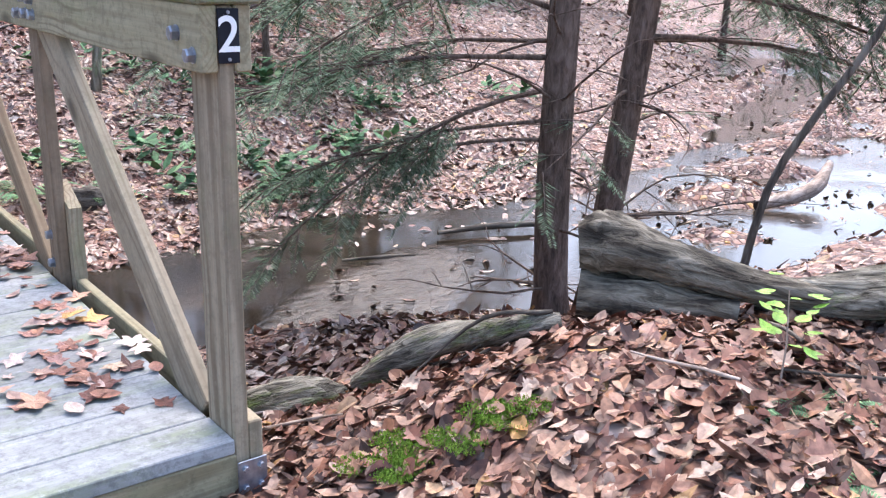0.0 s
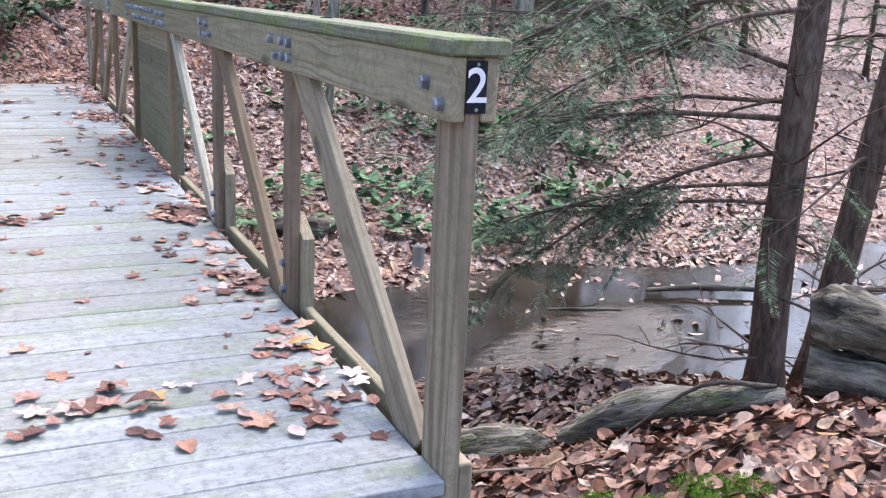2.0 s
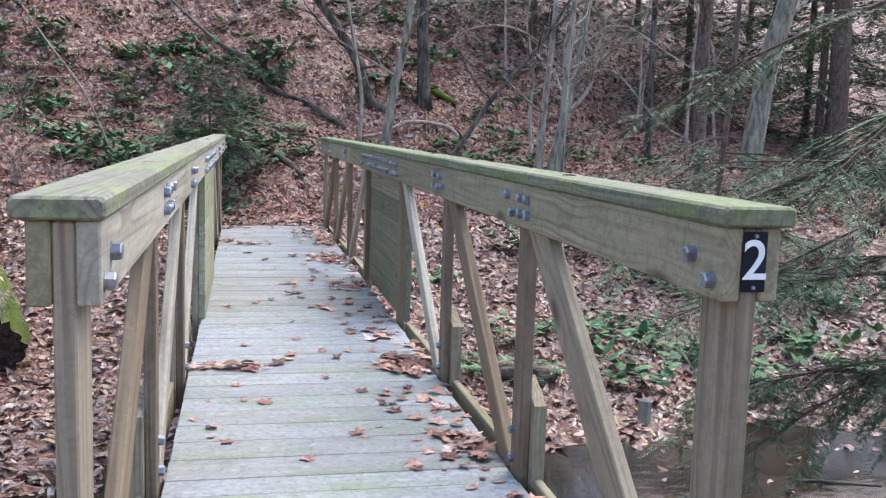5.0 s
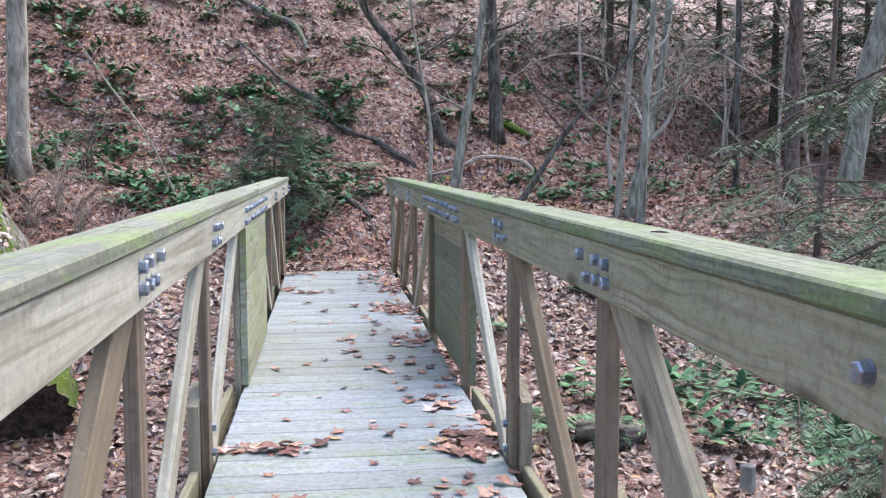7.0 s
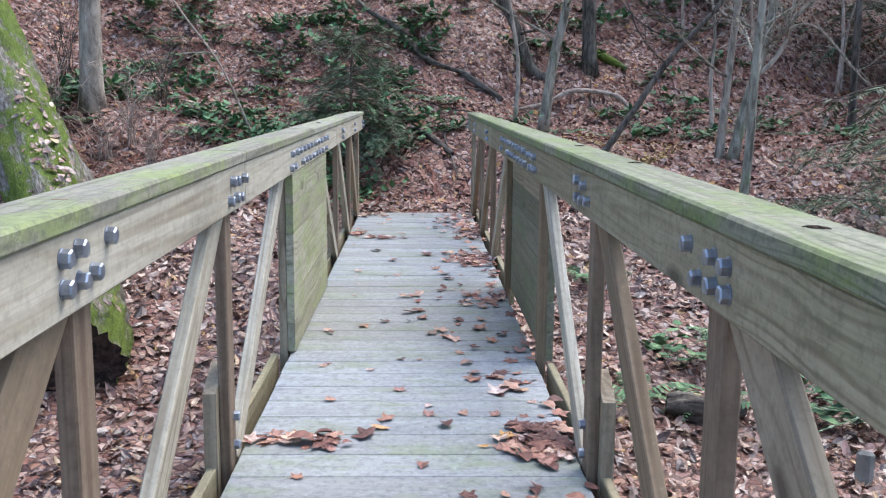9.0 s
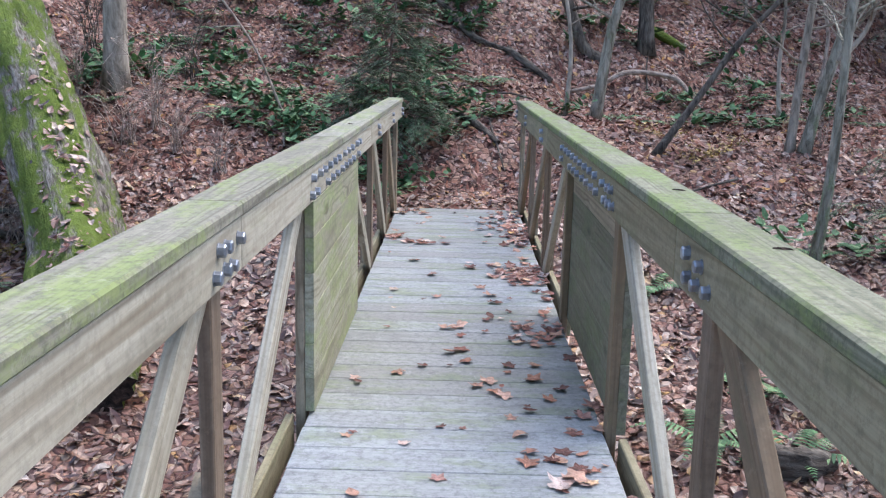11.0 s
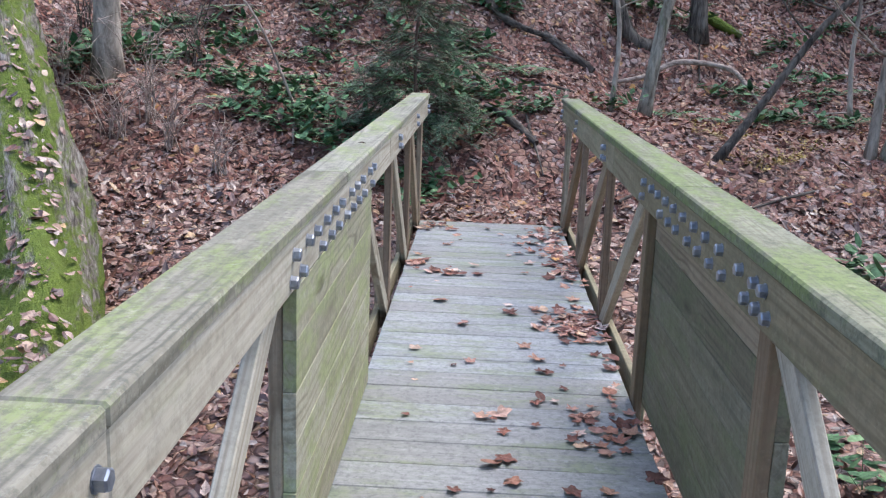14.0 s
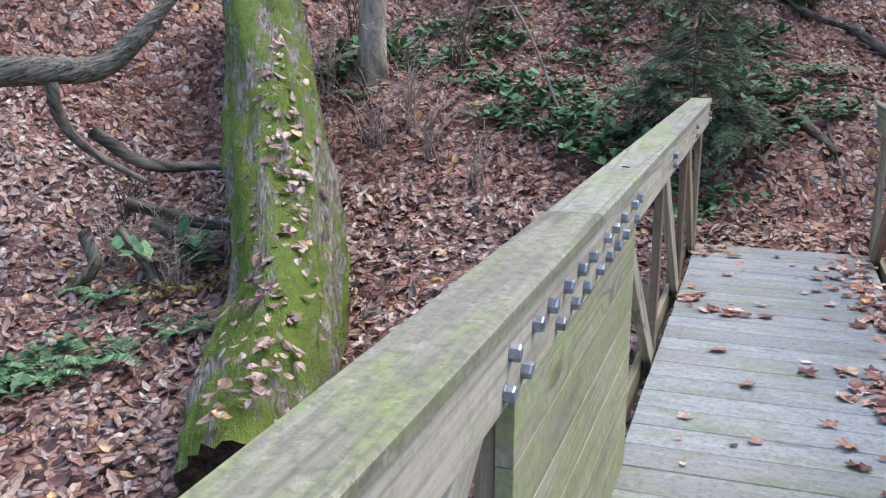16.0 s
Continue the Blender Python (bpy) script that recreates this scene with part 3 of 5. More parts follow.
# ---- trees ----
def tube_data(points, radii, sides=10, rough=0.06, seed=0, cap=True):
    """A tapered, slightly lumpy tube through points."""
    rnd = random.Random(seed)
    pts = [Vector(p) for p in points]
    verts, faces = [], []
    up = Vector((0.31, 0.17, 0.93)).normalized()
    ph = rnd.random() * 9
    ridge = [rnd.uniform(-1, 1) for k in range(sides)]
    for i, p in enumerate(pts):
        d = (pts[min(i + 1, len(pts) - 1)] - pts[max(i - 1, 0)]).normalized()
        s = d.cross(up)
        if s.length < 0.05:
            s = d.cross(Vector((1, 0, 0)))
        s.normalize()
        t = d.cross(s)
        for k in range(sides):
            a = 2 * math.pi * k / sides
            r = radii[i] * (1 + rough * (math.sin(3 * a + ph + i * 0.4) * 0.6 + rnd.uniform(-0.35, 0.35) + 0.75 * ridge[(k + int(i * 0.15)) % sides]))
            verts.append(p + s * (r * math.cos(a)) + t * (r * math.sin(a)))
    n = len(pts)
    for i in range(n - 1):
        for k in range(sides):
            j = (k + 1) % sides
            faces.append((i * sides + k, i * sides + j, (i + 1) * sides + j, (i + 1) * sides + k))
    if cap:
        faces.append(tuple(range(sides - 1, -1, -1)))
        faces.append(tuple(range((n - 1) * sides, n * sides)))
    return verts, faces


def curve_points(ctrl, n):
    """Points on a smooth line through the control points."""
    c = [Vector(p) for p in ctrl]
    c = [c[0] * 2 - c[1]] + c + [c[-1] * 2 - c[-2]]
    out = []
    segs = len(c) - 3
    for i in range(n + 1):
        u = i / n * segs
        k = min(int(u), segs - 1)
        t = u - k
        a, b, d, e = c[k:k + 4]
        out.append(0.5 * ((2 * b) + (d - a) * t + (2 * a - 5 * b + 4 * d - e) * t * t + (3 * b - a - 3 * d + e) * t ** 3))
    return out


def join(store, data):
    v, f = data
    n = len(store[0])
    store[0].extend(v)
    store[1].extend([tuple(i + n for i in q) for q in f])


def limbs(path, r0, count, length, seed, start=0.35, droop=0.0, sides=5, depth=1, spread=1.0):
    """Bare side branches with twigs along a trunk path."""
    rnd = random.Random(seed)
    made = []
    for i in range(count):
        store = ([], [])
        u = start + (1 - start) * (i + rnd.random()) / count
        k = min(int(u * (len(path) - 1)), len(path) - 2)
        p = path[k].lerp(path[k + 1], u * (len(path) - 1) - k)
        a = rnd.random() * 2 * math.pi
        d = Vector((math.cos(a) * spread, math.sin(a) * spread, rnd.uniform(0.1, 0.8) - droop)).normalized()
        ln = length * rnd.uniform(0.5, 1.1) * (1.1 - 0.6 * u)
        pts, q = [p], p.copy()
        for s in range(6):
            d = (d + Vector((rnd.uniform(-.25, .25), rnd.uniform(-.25, .25), rnd.uniform(-.12, .2)))).normalized()
            q = q + d * ln / 6
            pts.append(q.copy())
        rr = r0 * rnd.uniform(0.25, 0.4)
        join(store, tube_data(pts, [rr * (1 - 0.14 * s) for s in range(7)], sides, 0.05, seed + i))
        for t in range(5 * depth):
            s = rnd.randint(1, 5)
            e = (pts[s + 1] - pts[s]).normalized()
            e = (e + Vector((rnd.uniform(-1, 1), rnd.uniform(-1, 1), rnd.uniform(-.4, .8)))).normalized()
            tp = [pts[s] + e * (ln * 0.09 * w) + Vector((0, 0, rnd.uniform(-.02, .02))) for w in range(4)]
            join(store, tube_data(tp, [rr * 0.35, rr * 0.28, rr * 0.2, rr * 0.1], 4, 0.0, i, False))
        made.append(store)
    return made


def bare_tree(name, ctrl, r0, r1, material, label, seed, branches=6, length=1.6, start=0.4, category="tree", flare=1.35):
    """A leafless trunk through control points, with bare limbs."""
    path = curve_points(ctrl, 14)
    tree = base(name, path[0], label, category)
    inv = Matrix.Translation(-path[0])
    radii = [r0 + (r1 - r0) * i / 14 for i in range(15)]
    radii[0] *= flare
    radii[1] *= 1 + (flare - 1) * 0.25
    v, f = tube_data(path, radii, 12, 0.06, seed)
    link_mesh("trunk", [inv @ p for p in v], f, material, tree, smooth=True)
    if branches:
        for v, f in limbs(path, r0, branches, length, seed + 50, start):
            link_mesh("branch", [inv @ p for p in v], f, material, tree, smooth=True)
    return tree


def on_ground(x, y, sink=0.06):
    return (x, y, gz(x, y) - sink)


def spray(store, p, d, length, rnd, width=0.010, step=0.018):
    """One flat hemlock spray: a twig with two rows of short narrow shoots."""
    side = d.cross(Vector((0, 0, 1)))
    if side.length < 0.1:
        side = Vector((1, 0, 0))
    side = (side.normalized() + Vector((0, 0, rnd.uniform(-.3, .3)))).normalized()
    n = max(5, int(length / step))
    for i in range(n):
        u = (i + 0.5) / n
        q = p + d * (length * u) + Vector((0, 0, -0.12 * length * u * u))
        ln = length * 0.25 * (1 - u * 0.8) * rnd.uniform(0.6, 1.3) + 0.012
        for sg in (-1, 1):
            e = (side * sg + d * 0.75 + Vector((0, 0, rnd.uniform(-.25, .1)))).normalized()
            t = e.cross(Vector((rnd.uniform(-.3, .3), rnd.uniform(-.3, .3), 1))).normalized() * (width * rnd.uniform(0.7, 1.2))
            k = len(store[0])
            store[0].extend([q, q + e * ln * 0.5 + t, q + e * ln, q + e * ln * 0.5 - t])
            store[1].append((k, k + 1, k + 2, k + 3))


def bough(p, d, length, r, rnd, droop=0.25, dense=1.0, bare=0.25, coarse=False):
    """A drooping hemlock bough: limb with side twigs, and its flat sprays."""
    wood, green = ([], []), ([], [])
    pts, q = [Vector(p)], Vector(p)
    d = Vector(d).normalized()
    n = 8
    for s in range(n):
        d = (d + Vector((rnd.uniform(-.16, .16), rnd.uniform(-.16, .16), rnd.uniform(-.10, .06) - droop * 0.10))).normalized()
        q = q + d * length / n
        pts.append(q.copy())
    join(wood, tube_data(pts, [r * (1 - 0.11 * s) for s in range(n + 1)], 6, 0.06, rnd.randint(0, 999)))
    twigs = int(length * (6 if coarse else 17) * dense)
    for t in range(twigs):
        u = bare + (1 - bare) * (t + rnd.random()) / twigs
        k = min(int(u * n), n - 1)
        a = pts[k].lerp(pts[k + 1], u * n - k)
        ax = (pts[k + 1] - pts[k]).normalized()
        sd = ax.cross(Vector((0, 0, 1))).normalized() * rnd.choice((-1, 1))
        e = (sd + ax * rnd.uniform(0.2, 0.9) + Vector((0, 0, rnd.uniform(-.6, .15)))).normalized()
        ln = rnd.uniform(0.18, 0.58) * (1.15 - 0.5 * u) * (1.6 if coarse else 1.0)
        b = a + e * ln
        join(wood, tube_data([a, a.lerp(b, 0.5) + Vector((0, 0, 0.01)), b], [0.004, 0.003, 0.0015], 3, 0, 0, False))
        w, st = (0.024, 0.06) if coarse else (0.0042, 0.012)
        spray(green, a + e * ln * 0.15, e, ln * 0.95, rnd, w, st)
        for m in range(2):
            f = rnd.uniform(0.25, 0.9)
            e2 = (e + Vector((rnd.uniform(-.9, .9), rnd.uniform(-.9, .9), rnd.uniform(-.5, .1)))).normalized()
            spray(green, a + e * ln * f, e2, ln * 0.55, rnd, w, st)
    return wood, green


def hemlock(name, ctrl, r0, r1, boughs, label, seed, dead=14, coarse=False):
    rnd = random.Random(seed)
    path = curve_points(ctrl, 14)
    tree = base(name, path[0], label, "hemlock tree", "hemlock trees")
    inv = Matrix.Translation(-path[0])
    radii = [r0 + (r1 - r0) * i / 14 for i in range(15)]
    radii[0] *= 1.4
    v, f = tube_data(path, radii, 14, 0.05, seed)
    link_mesh("trunk", [inv @ p for p in v], f, BARK_BROWN, tree, smooth=True)
    for p, d, ln, r, dense in boughs:
        wood, green = bough(p, d, ln, r, rnd, 0.25, dense * (0.85 if p[2] > 1.1 else 1.0), 0.06 if coarse else 0.25, coarse)
        limb = link_mesh("bough", [inv @ q for q in wood[0]], wood[1], BARK_BROWN, tree, smooth=True)
        crown = link_mesh("needles", [inv @ q for q in green[0]], green[1], NEEDLE, limb, "dark green flat needle sprays")
        crown["kind"] = "stuff"
    for i in range(dead):
        u = rnd.uniform(0.1, 0.75)
        p = path[int(u * 9)]
        a = rnd.random() * 6.28
        d = Vector((math.cos(a), math.sin(a), rnd.uniform(-.3, .3)))
        pts, q = [p], p.copy()
        ln = rnd.uniform(0.4, 1.3)
        for s in range(6):
            d = (d.normalized() + Vector((rnd.uniform(-.4, .4), rnd.uniform(-.4, .4), rnd.uniform(-.3, .2)))).normalized()
            q = q + d * ln / 6
            pts.append(q.copy())
        store = ([], [])
        join(store, tube_data(pts, [0.010, 0.008, 0.007, 0.005, 0.004, 0.003, 0.001], 5, 0.05, i, False))
        for t in range(4):
            s = rnd.randint(1, 4)
            e = Vector((rnd.uniform(-1, 1), rnd.uniform(-1, 1), rnd.uniform(-.6, .4))).normalized() * ln * 0.25
            join(store, tube_data([pts[s], pts[s] + e * 0.5 + Vector((0, 0, 0.01)), pts[s] + e], [0.004, 0.003, 0.001], 4, 0, 0, False))
        link_mesh("dead_twig", [inv @ p for p in store[0]], store[1], BARK_BROWN, tree, smooth=True)
    return tree


hemlock("hemlock_tree", [(3.17, 1.62, -0.95), (3.13, 1.63, 0.0), (3.14, 1.63, 0.95), (3.17, 1.66, 2.2), (3.16, 1.7, 4.5), (3.2, 1.7, 7.5)], 0.098, 0.05, [
    ((3.10, 1.66, 0.62), (-1.0, 0.35, 0.05), 1.9, 0.017, 1.0), ((3.10, 1.66, 0.46), (-1.0, 0.5, -0.28), 1.8, 0.014, 1.2),
    ((3.10, 1.66, 0.30), (-1.0, 0.75, -0.10), 1.7, 0.013, 1.2), ((3.10, 1.66, 0.20), (-0.9, 1.0, -0.05), 1.6, 0.012, 1.2), ((3.12, 1.70, 0.70), (-0.7, 1.0, -0.05), 1.9, 0.014, 1.2),
    ((3.12, 1.66, 0.85), (-0.8, 0.7, 0.25), 1.7, 0.015, 0.9), ((3.12, 1.6, 1.15), (-1.0, 0.1, -0.1), 1.6, 0.015, 1.0),
    ((3.14, 1.7, 1.25), (-0.6, 1.0, -0.1), 2.0, 0.016, 1.0), ((3.16, 1.66, 1.5), (-1.0, 0.5, -0.22), 2.2, 0.018, 1.0),
    ((3.16, 1.6, 1.35), (0.9, -0.5, -0.15), 1.6, 0.016, 1.0), ((3.16, 1.66, 1.7), (0.6, 0.9, -0.2), 1.8, 0.016, 1.0),
    ((3.14, 1.66, 1.8), (-1.0, -0.1, -0.3), 1.8, 0.016, 1.0), ((3.14, 1.66, 2.1), (-0.8, 0.8, -0.2), 2.2, 0.018, 1.0)],
    "slim brown hemlock with drooping needle boughs beside the creek", 21)
hemlock("hemlock_tree", [(3.50, 1.66, -0.95), (3.58, 1.61, 0.0), (3.64, 1.54, 0.9), (3.74, 1.5, 2.0), (3.85, 1.45, 4.5), (3.95, 1.4, 7.0)], 0.086, 0.045, [
    ((3.64, 1.5, 0.72), (1.0, -0.35, 0.12), 1.9, 0.017, 0.7), ((3.62, 1.56, 0.45), (-1.0, -0.2, -0.2), 1.0, 0.012, 0.3),
    ((3.64, 1.5, 0.95), (0.8, -0.8, 0.0), 1.9, 0.016, 1.0), ((3.66, 1.5, 1.2), (0.9, 0.3, 0.0), 2.0, 0.016, 1.0),
    ((3.68, 1.5, 1.4), (0.5, -1.0, -0.12), 2.1, 0.016, 1.1), ((3.70, 1.5, 1.6), (0.9, -0.5, -0.25), 2.2, 0.016, 1.0),
    ((3.66, 1.5, 1.05), (0.75, -0.9, 0.05), 2.2, 0.016, 1.3), ((3.68, 1.5, 1.3), (0.95, -0.6, -0.1), 2.3, 0.016, 1.3), ((3.70, 1.5, 1.5), (0.3, -1.0, -0.2), 1.9, 0.015, 1.2),
    ((3.6, 1.6, 0.25), (1.0, 0.2, 0.0), 0.8, 0.012, 0.2), ((3.70, 1.5, 1.8), (-0.4, 1.0, -0.2), 2.0, 0.016, 1.0)],
    "slim leaning brown hemlock with drooping needle boughs", 22)

# leafless and grey trees of the far bank and hillside
bare_tree("beech_tree", [on_ground(-3.97, 11.45), (-3.95, 11.5, 2.3), (-3.9, 11.5, 4.5), (-3.8, 11.6, 8)], 0.14, 0.10, BARK_GREY, "smooth pale grey trunk on the leafy slope", 31, 5, 2.0, 0.6)
bare_tree("sapling", [on_ground(1.66, 12.6), (1.81, 12.62, 1.72), (1.97, 12.6, 2.47), (2.15, 12.6, 4.2), (2.2, 12.7, 6)], 0.075, 0.035, BARK_LICHEN, "slender lichen-grey leafless sapling", 32, 7, 1.6, 0.3, "sapling")
bare_tree("crooked_tree", [on_ground(2.15, 14.85), (1.78, 14.88, 1.6), (1.46, 14.9, 2.38), (0.98, 14.92, 3.1), (0.49, 14.93, 3.74), (0.0, 15.0, 5.2)], 0.10, 0.055, BARK_DARK, "crooked leaning leafless tree on the slope", 33, 8, 1.8, 0.3)
bare_tree("leafless_tree", [on_ground(2.75, 15.1), (2.69, 15.1, 2.73), (2.62, 15.1, 3.87), (2.5, 15.2, 7)], 0.12, 0.08, BARK_DARK, "straight dark leafless trunk on the slope", 34, 5, 1.8, 0.5)
bare_tree("leafless_tree", [on_ground(3.66, 11.2), (3.69, 11.2, 1.0), (3.74, 11.2, 1.75), (3.80, 11.2, 2.5), (3.9, 11.2, 4.5), (3.9, 11.2, 7)], 0.052, 0.028, BARK_GREY, "thin pale grey leafless trunk beside its twin", 35, 7, 1.5, 0.3)
bare_tree("leafless_tree", [on_ground(3.80, 11.15), (3.92, 11.15, 1.05), (4.10, 11.15, 1.75), (4.20, 11.15, 2.3), (4.35, 11.15, 4.0), (4.4, 11.15, 6.5)], 0.066, 0.04, BARK_LICHEN, "grey-green leafless trunk with a bowed side limb", 36, 8, 1.7, 0.3)
bare_tree("bowed_limb", [(4.02, 11.13, 1.45), (4.20, 11.1, 1.62), (4.36, 11.08, 1.9), (4.40, 11.05, 2.3), (4.5, 11.0, 2.8)], 0.034, 0.017, BARK_GREY, "pale bowed side limb of the twin tree", 37, 10, 1.5, 0.2, "branch", 1.0)
bare_tree("sapling", [on_ground(2.83, 8.05), (2.88, 8.0, 0.36), (2.91, 8.0, 0.91), (2.92, 8.0, 1.62), (2.98, 8.0, 2.6), (3.0, 8.0, 4.2)], 0.047, 0.024, BARK_LICHEN, "slender grey-green leafless sapling on the bank", 44, 9, 1.3, 0.5, "sapling")
bare_tree("leafless_tree", [on_ground(6.3, 13.45), (6.28, 13.47, 2.45), (6.3, 13.5, 6)], 0.06, 0.04, BARK_DARK, "thin dark trunk on the valley floor", 38, 5, 1.5, 0.4)
bare_tree("leafless_tree", [on_ground(6.13, 11.3), (6.11, 11.33, 2.3), (6.13, 11.32, 3.45), (6.1, 11.3, 8)], 0.11, 0.08, BARK_BROWN, "straight dark brown trunk on the valley floor", 39, 4, 1.5, 0.5)
bare_tree("leafless_tree", [on_ground(7.2, 11.85, 0.35), (7.43, 11.75, 2.36), (7.66, 11.62, 3.57), (8.2, 11.5, 7)], 0.17, 0.13, BARK_LICHEN, "stout leaning lichen-grey trunk on the valley floor", 40, 4, 2.0, 0.5)
bare_tree("leafless_tree", [on_ground(10.0, 13.7), (9.93, 13.7, 4.0), (9.9, 13.7, 8)], 0.17, 0.12, BARK_BROWN, "dark brown trunk at the foot of the slope", 41, 3, 1.5, 0.5)
bare_tree("leaning_sapling", [on_ground(2.05, 10.75), (2.50, 10.85, 1.02), (2.92, 10.9, 1.64), (3.28, 10.95, 2.03), (3.6, 11.0, 2.4), (4.2, 11.1, 3.3)], 0.042, 0.018, BARK_DARK, "dark crooked leaning sapling", 42, 9, 1.4, 0.35, "sapling")
bare_tree("leaning_sapling", [on_ground(3.24, 0.55), (3.28, 0.47, 0.12), (3.37, 0.33, 0.5), (3.5, 0.16, 0.9), (3.62, 0.02, 1.5), (3.66, -0.05, 2.4)], 0.019, 0.012, BARK_DARK, "grey-brown leaning sapling behind the logs", 43, 5, 0.9, 0.4, "sapling")
rnd = random.Random(77)
for k in range(10):
    # further trunks up the hillside and along the valley
    x, y = rnd.uniform(-16, 26), rnd.uniform(17, 42)
    if k > 6:
        x, y = rnd.uniform(11, 28), rnd.uniform(-2, 16)
    g = gz(x, y)
    if g < -0.85:
        continue
    h = rnd.uniform(7, 12)
    bare_tree("leafless_tree", [(x, y, g - 0.1), (x + rnd.uniform(-.2, .2), y, g + h * 0.3), (x + rnd.uniform(-.5, .5), y, g + h)], rnd.uniform(0.05, 0.13), 0.04,
              rnd.choice((BARK_DARK, BARK_GREY, BARK_BROWN)), "leafless woodland tree further up the valley", 100 + k, 5, 1.8, 0.4)

rnd = random.Random(91)
for k in range(8):
    # thin crooked saplings on the lower slope
    x, y = rnd.uniform(0.6, 8.5), rnd.uniform(11.2, 17.5)
    g, h, lx, ly = gz(x, y), rnd.uniform(2.5, 5.0), rnd.uniform(-.5, .7), rnd.uniform(-.3, .3)
    pts = [(x, y, g - 0.05)] + [(x + lx * u * u * 1.5 + rnd.uniform(-.10, .10), y + ly * u + rnd.uniform(-.08, .08), g + h * u) for u in (0.2, 0.4, 0.6, 0.8, 1.0)]
    bare_tree("sapling", pts, rnd.uniform(0.016, 0.034), 0.008, rnd.choice((BARK_GREY, BARK_DARK, STICK)), "thin crooked leafless sapling on the slope", 400 + k, 9, 1.1, 0.25, "sapling", 1.1)

# a young hemlock by the far bank
hemlock("hemlock_tree", [on_ground(4.9, 8.3), (4.9, 8.3, 0.6), (4.95, 8.3, 1.4), (5.0, 8.3, 2.4), (5.0, 8.3, 3.4)], 0.045, 0.02,
        [((4.92, 8.3, 0.15 + 0.085 * k), (math.cos(k * 2.4), math.sin(k * 2.4), 0.05), 1.7 - 0.03 * k, 0.012, 0.8) for k in range(13)], "young hemlock with low spreading boughs", 24, 3)
hemlock("hemlock_tree", [on_ground(-0.78, 11.05), (-0.78, 11.05, 0.8), (-0.80, 11.05, 1.4), (-0.74, 11.05, 2.0)], 0.028, 0.008,
        [((-0.78, 11.05, 0.62 + 0.04 * k), (math.cos(k * 2.4), math.sin(k * 2.4), 0.35 - 0.2 * (k % 3)), 0.66 * (0.7 + 0.3 * math.sin(k * 1.7)) * (1.1 - k / 70), 0.007, 1.7) for k in range(35)],
        "bushy dark green young hemlock at the end of the bridge", 25, 0)
# tall hemlocks; some are added so their crowns shade hill and creek reflections
tall = None
for i, (x, y, h) in enumerate(((9.0, 17.0, 11), (7.0, 21.0, 12), (10.6, 15.2, 11), (12.4, 18.5, 12), (2.2, 26.0, 12), (12.5, 14.5, 11), (-1.5, 24.0, 12), (13.5, 22.0, 12), (-6.0, 20.0, 12), (16.5, 17.0, 12), (10.0, 23.0, 12), (15.0, 26.0, 12), (19.0, 22.0, 12), (12.0, 17.0, 11), (9.6, 19.0, 12), (6.0, 19.4, 12), (13.6, 15.6, 12), (18.5, 12.0, 12), (22.0, 18.0, 12), (-10.0, 18.0, 12))):
    g = gz(x, y)
    if i < 3:
        tall = hemlock("hemlock_tree", [(x, y, g - 0.1), (x, y, g + h * 0.3), (x, y, g + h * 0.7), (x, y, g + h)], 0.085, 0.03,
                       [((x, y, g + 0.5 + 0.2 * k), (math.cos(k * 2.4 + i), math.sin(k * 2.4 + i), 0.0), 2.5 * (1.05 - k / 66), 0.016, 1.15) for k in range(50)], "dark green hemlock at the foot of the slope", 60 + i, 0, True)
    else:
        copy_thing(tall, Matrix.Translation((x, y, g - 0.1)) @ Matrix.Rotation(i * 1.3, 4, "Z"))


# ---- logs ----
def log_thing(name, ctrl, radii, material, label, seed, sides=18, rough=0.12, n=16, category="log"):
    path = curve_points(ctrl, n)
    ob = base(name, path[0], label, category)
    turn = (path[-1] - path[0]).to_track_quat("Z", "Y").to_matrix().to_4x4()
    ob.matrix_basis = Matrix.Translation(path[0]) @ turn
    inv = ob.matrix_basis.inverted()
    rr = [float(np.interp(i / n, np.linspace(0, 1, len(radii)), radii)) for i in range(n + 1)]
    v, f = tube_data(path, rr, sides, rough, seed, cap=False)
    link_mesh("bark", [inv @ p for p in v], f, material, ob, smooth=True)
    for end, nm in ((0, "cut_end"), (n, "cut_end")):
        ring = v[end * sides:(end + 1) * sides]
        ax = (path[1] - path[0]).normalized() if end == 0 else (path[n - 1] - path[n]).normalized()
        c = path[end] + ax * rr[end] * 0.12
        vs = [inv @ p for p in ring] + [inv @ (path[end].lerp(p, 0.6) + ax * rr[end] * 0.08) for p in ring] + [inv @ c]
        fs = [(k, (k + 1) % sides, sides + (k + 1) % sides, sides + k) for k in range(sides)] + [(sides + k, sides + (k + 1) % sides, 2 * sides) for k in range(sides)]
        link_mesh(nm, vs, fs, ROT, ob, smooth=True)
    return ob


log_thing("fallen_tree", [(-2.30, 5.95, -0.60), (-2.62, 6.85, -0.40), (-3.10, 7.95, -0.09), (-3.70, 9.0, 0.52), (-4.5, 10.3, 1.25), (-5.4, 11.8, 2.1)],
          [0.30, 0.35, 0.36, 0.36, 0.37, 0.37, 0.36, 0.34], BARK_MOSS, "big fallen trunk covered in bright green moss", 51, 48, 0.13, 40, "fallen tree")
log_thing("rotten_log", [(1.83, 0.17, 0.225), (1.90, 0.10, 0.232), (2.00, -0.03, 0.195), (2.14, -0.22, 0.145), (2.30, -0.44, 0.13)], [0.072, 0.095, 0.086, 0.07, 0.055, 0.04], DEADWOOD, "grey rotten log resting on another log", 52, 34, 0.14, 34)
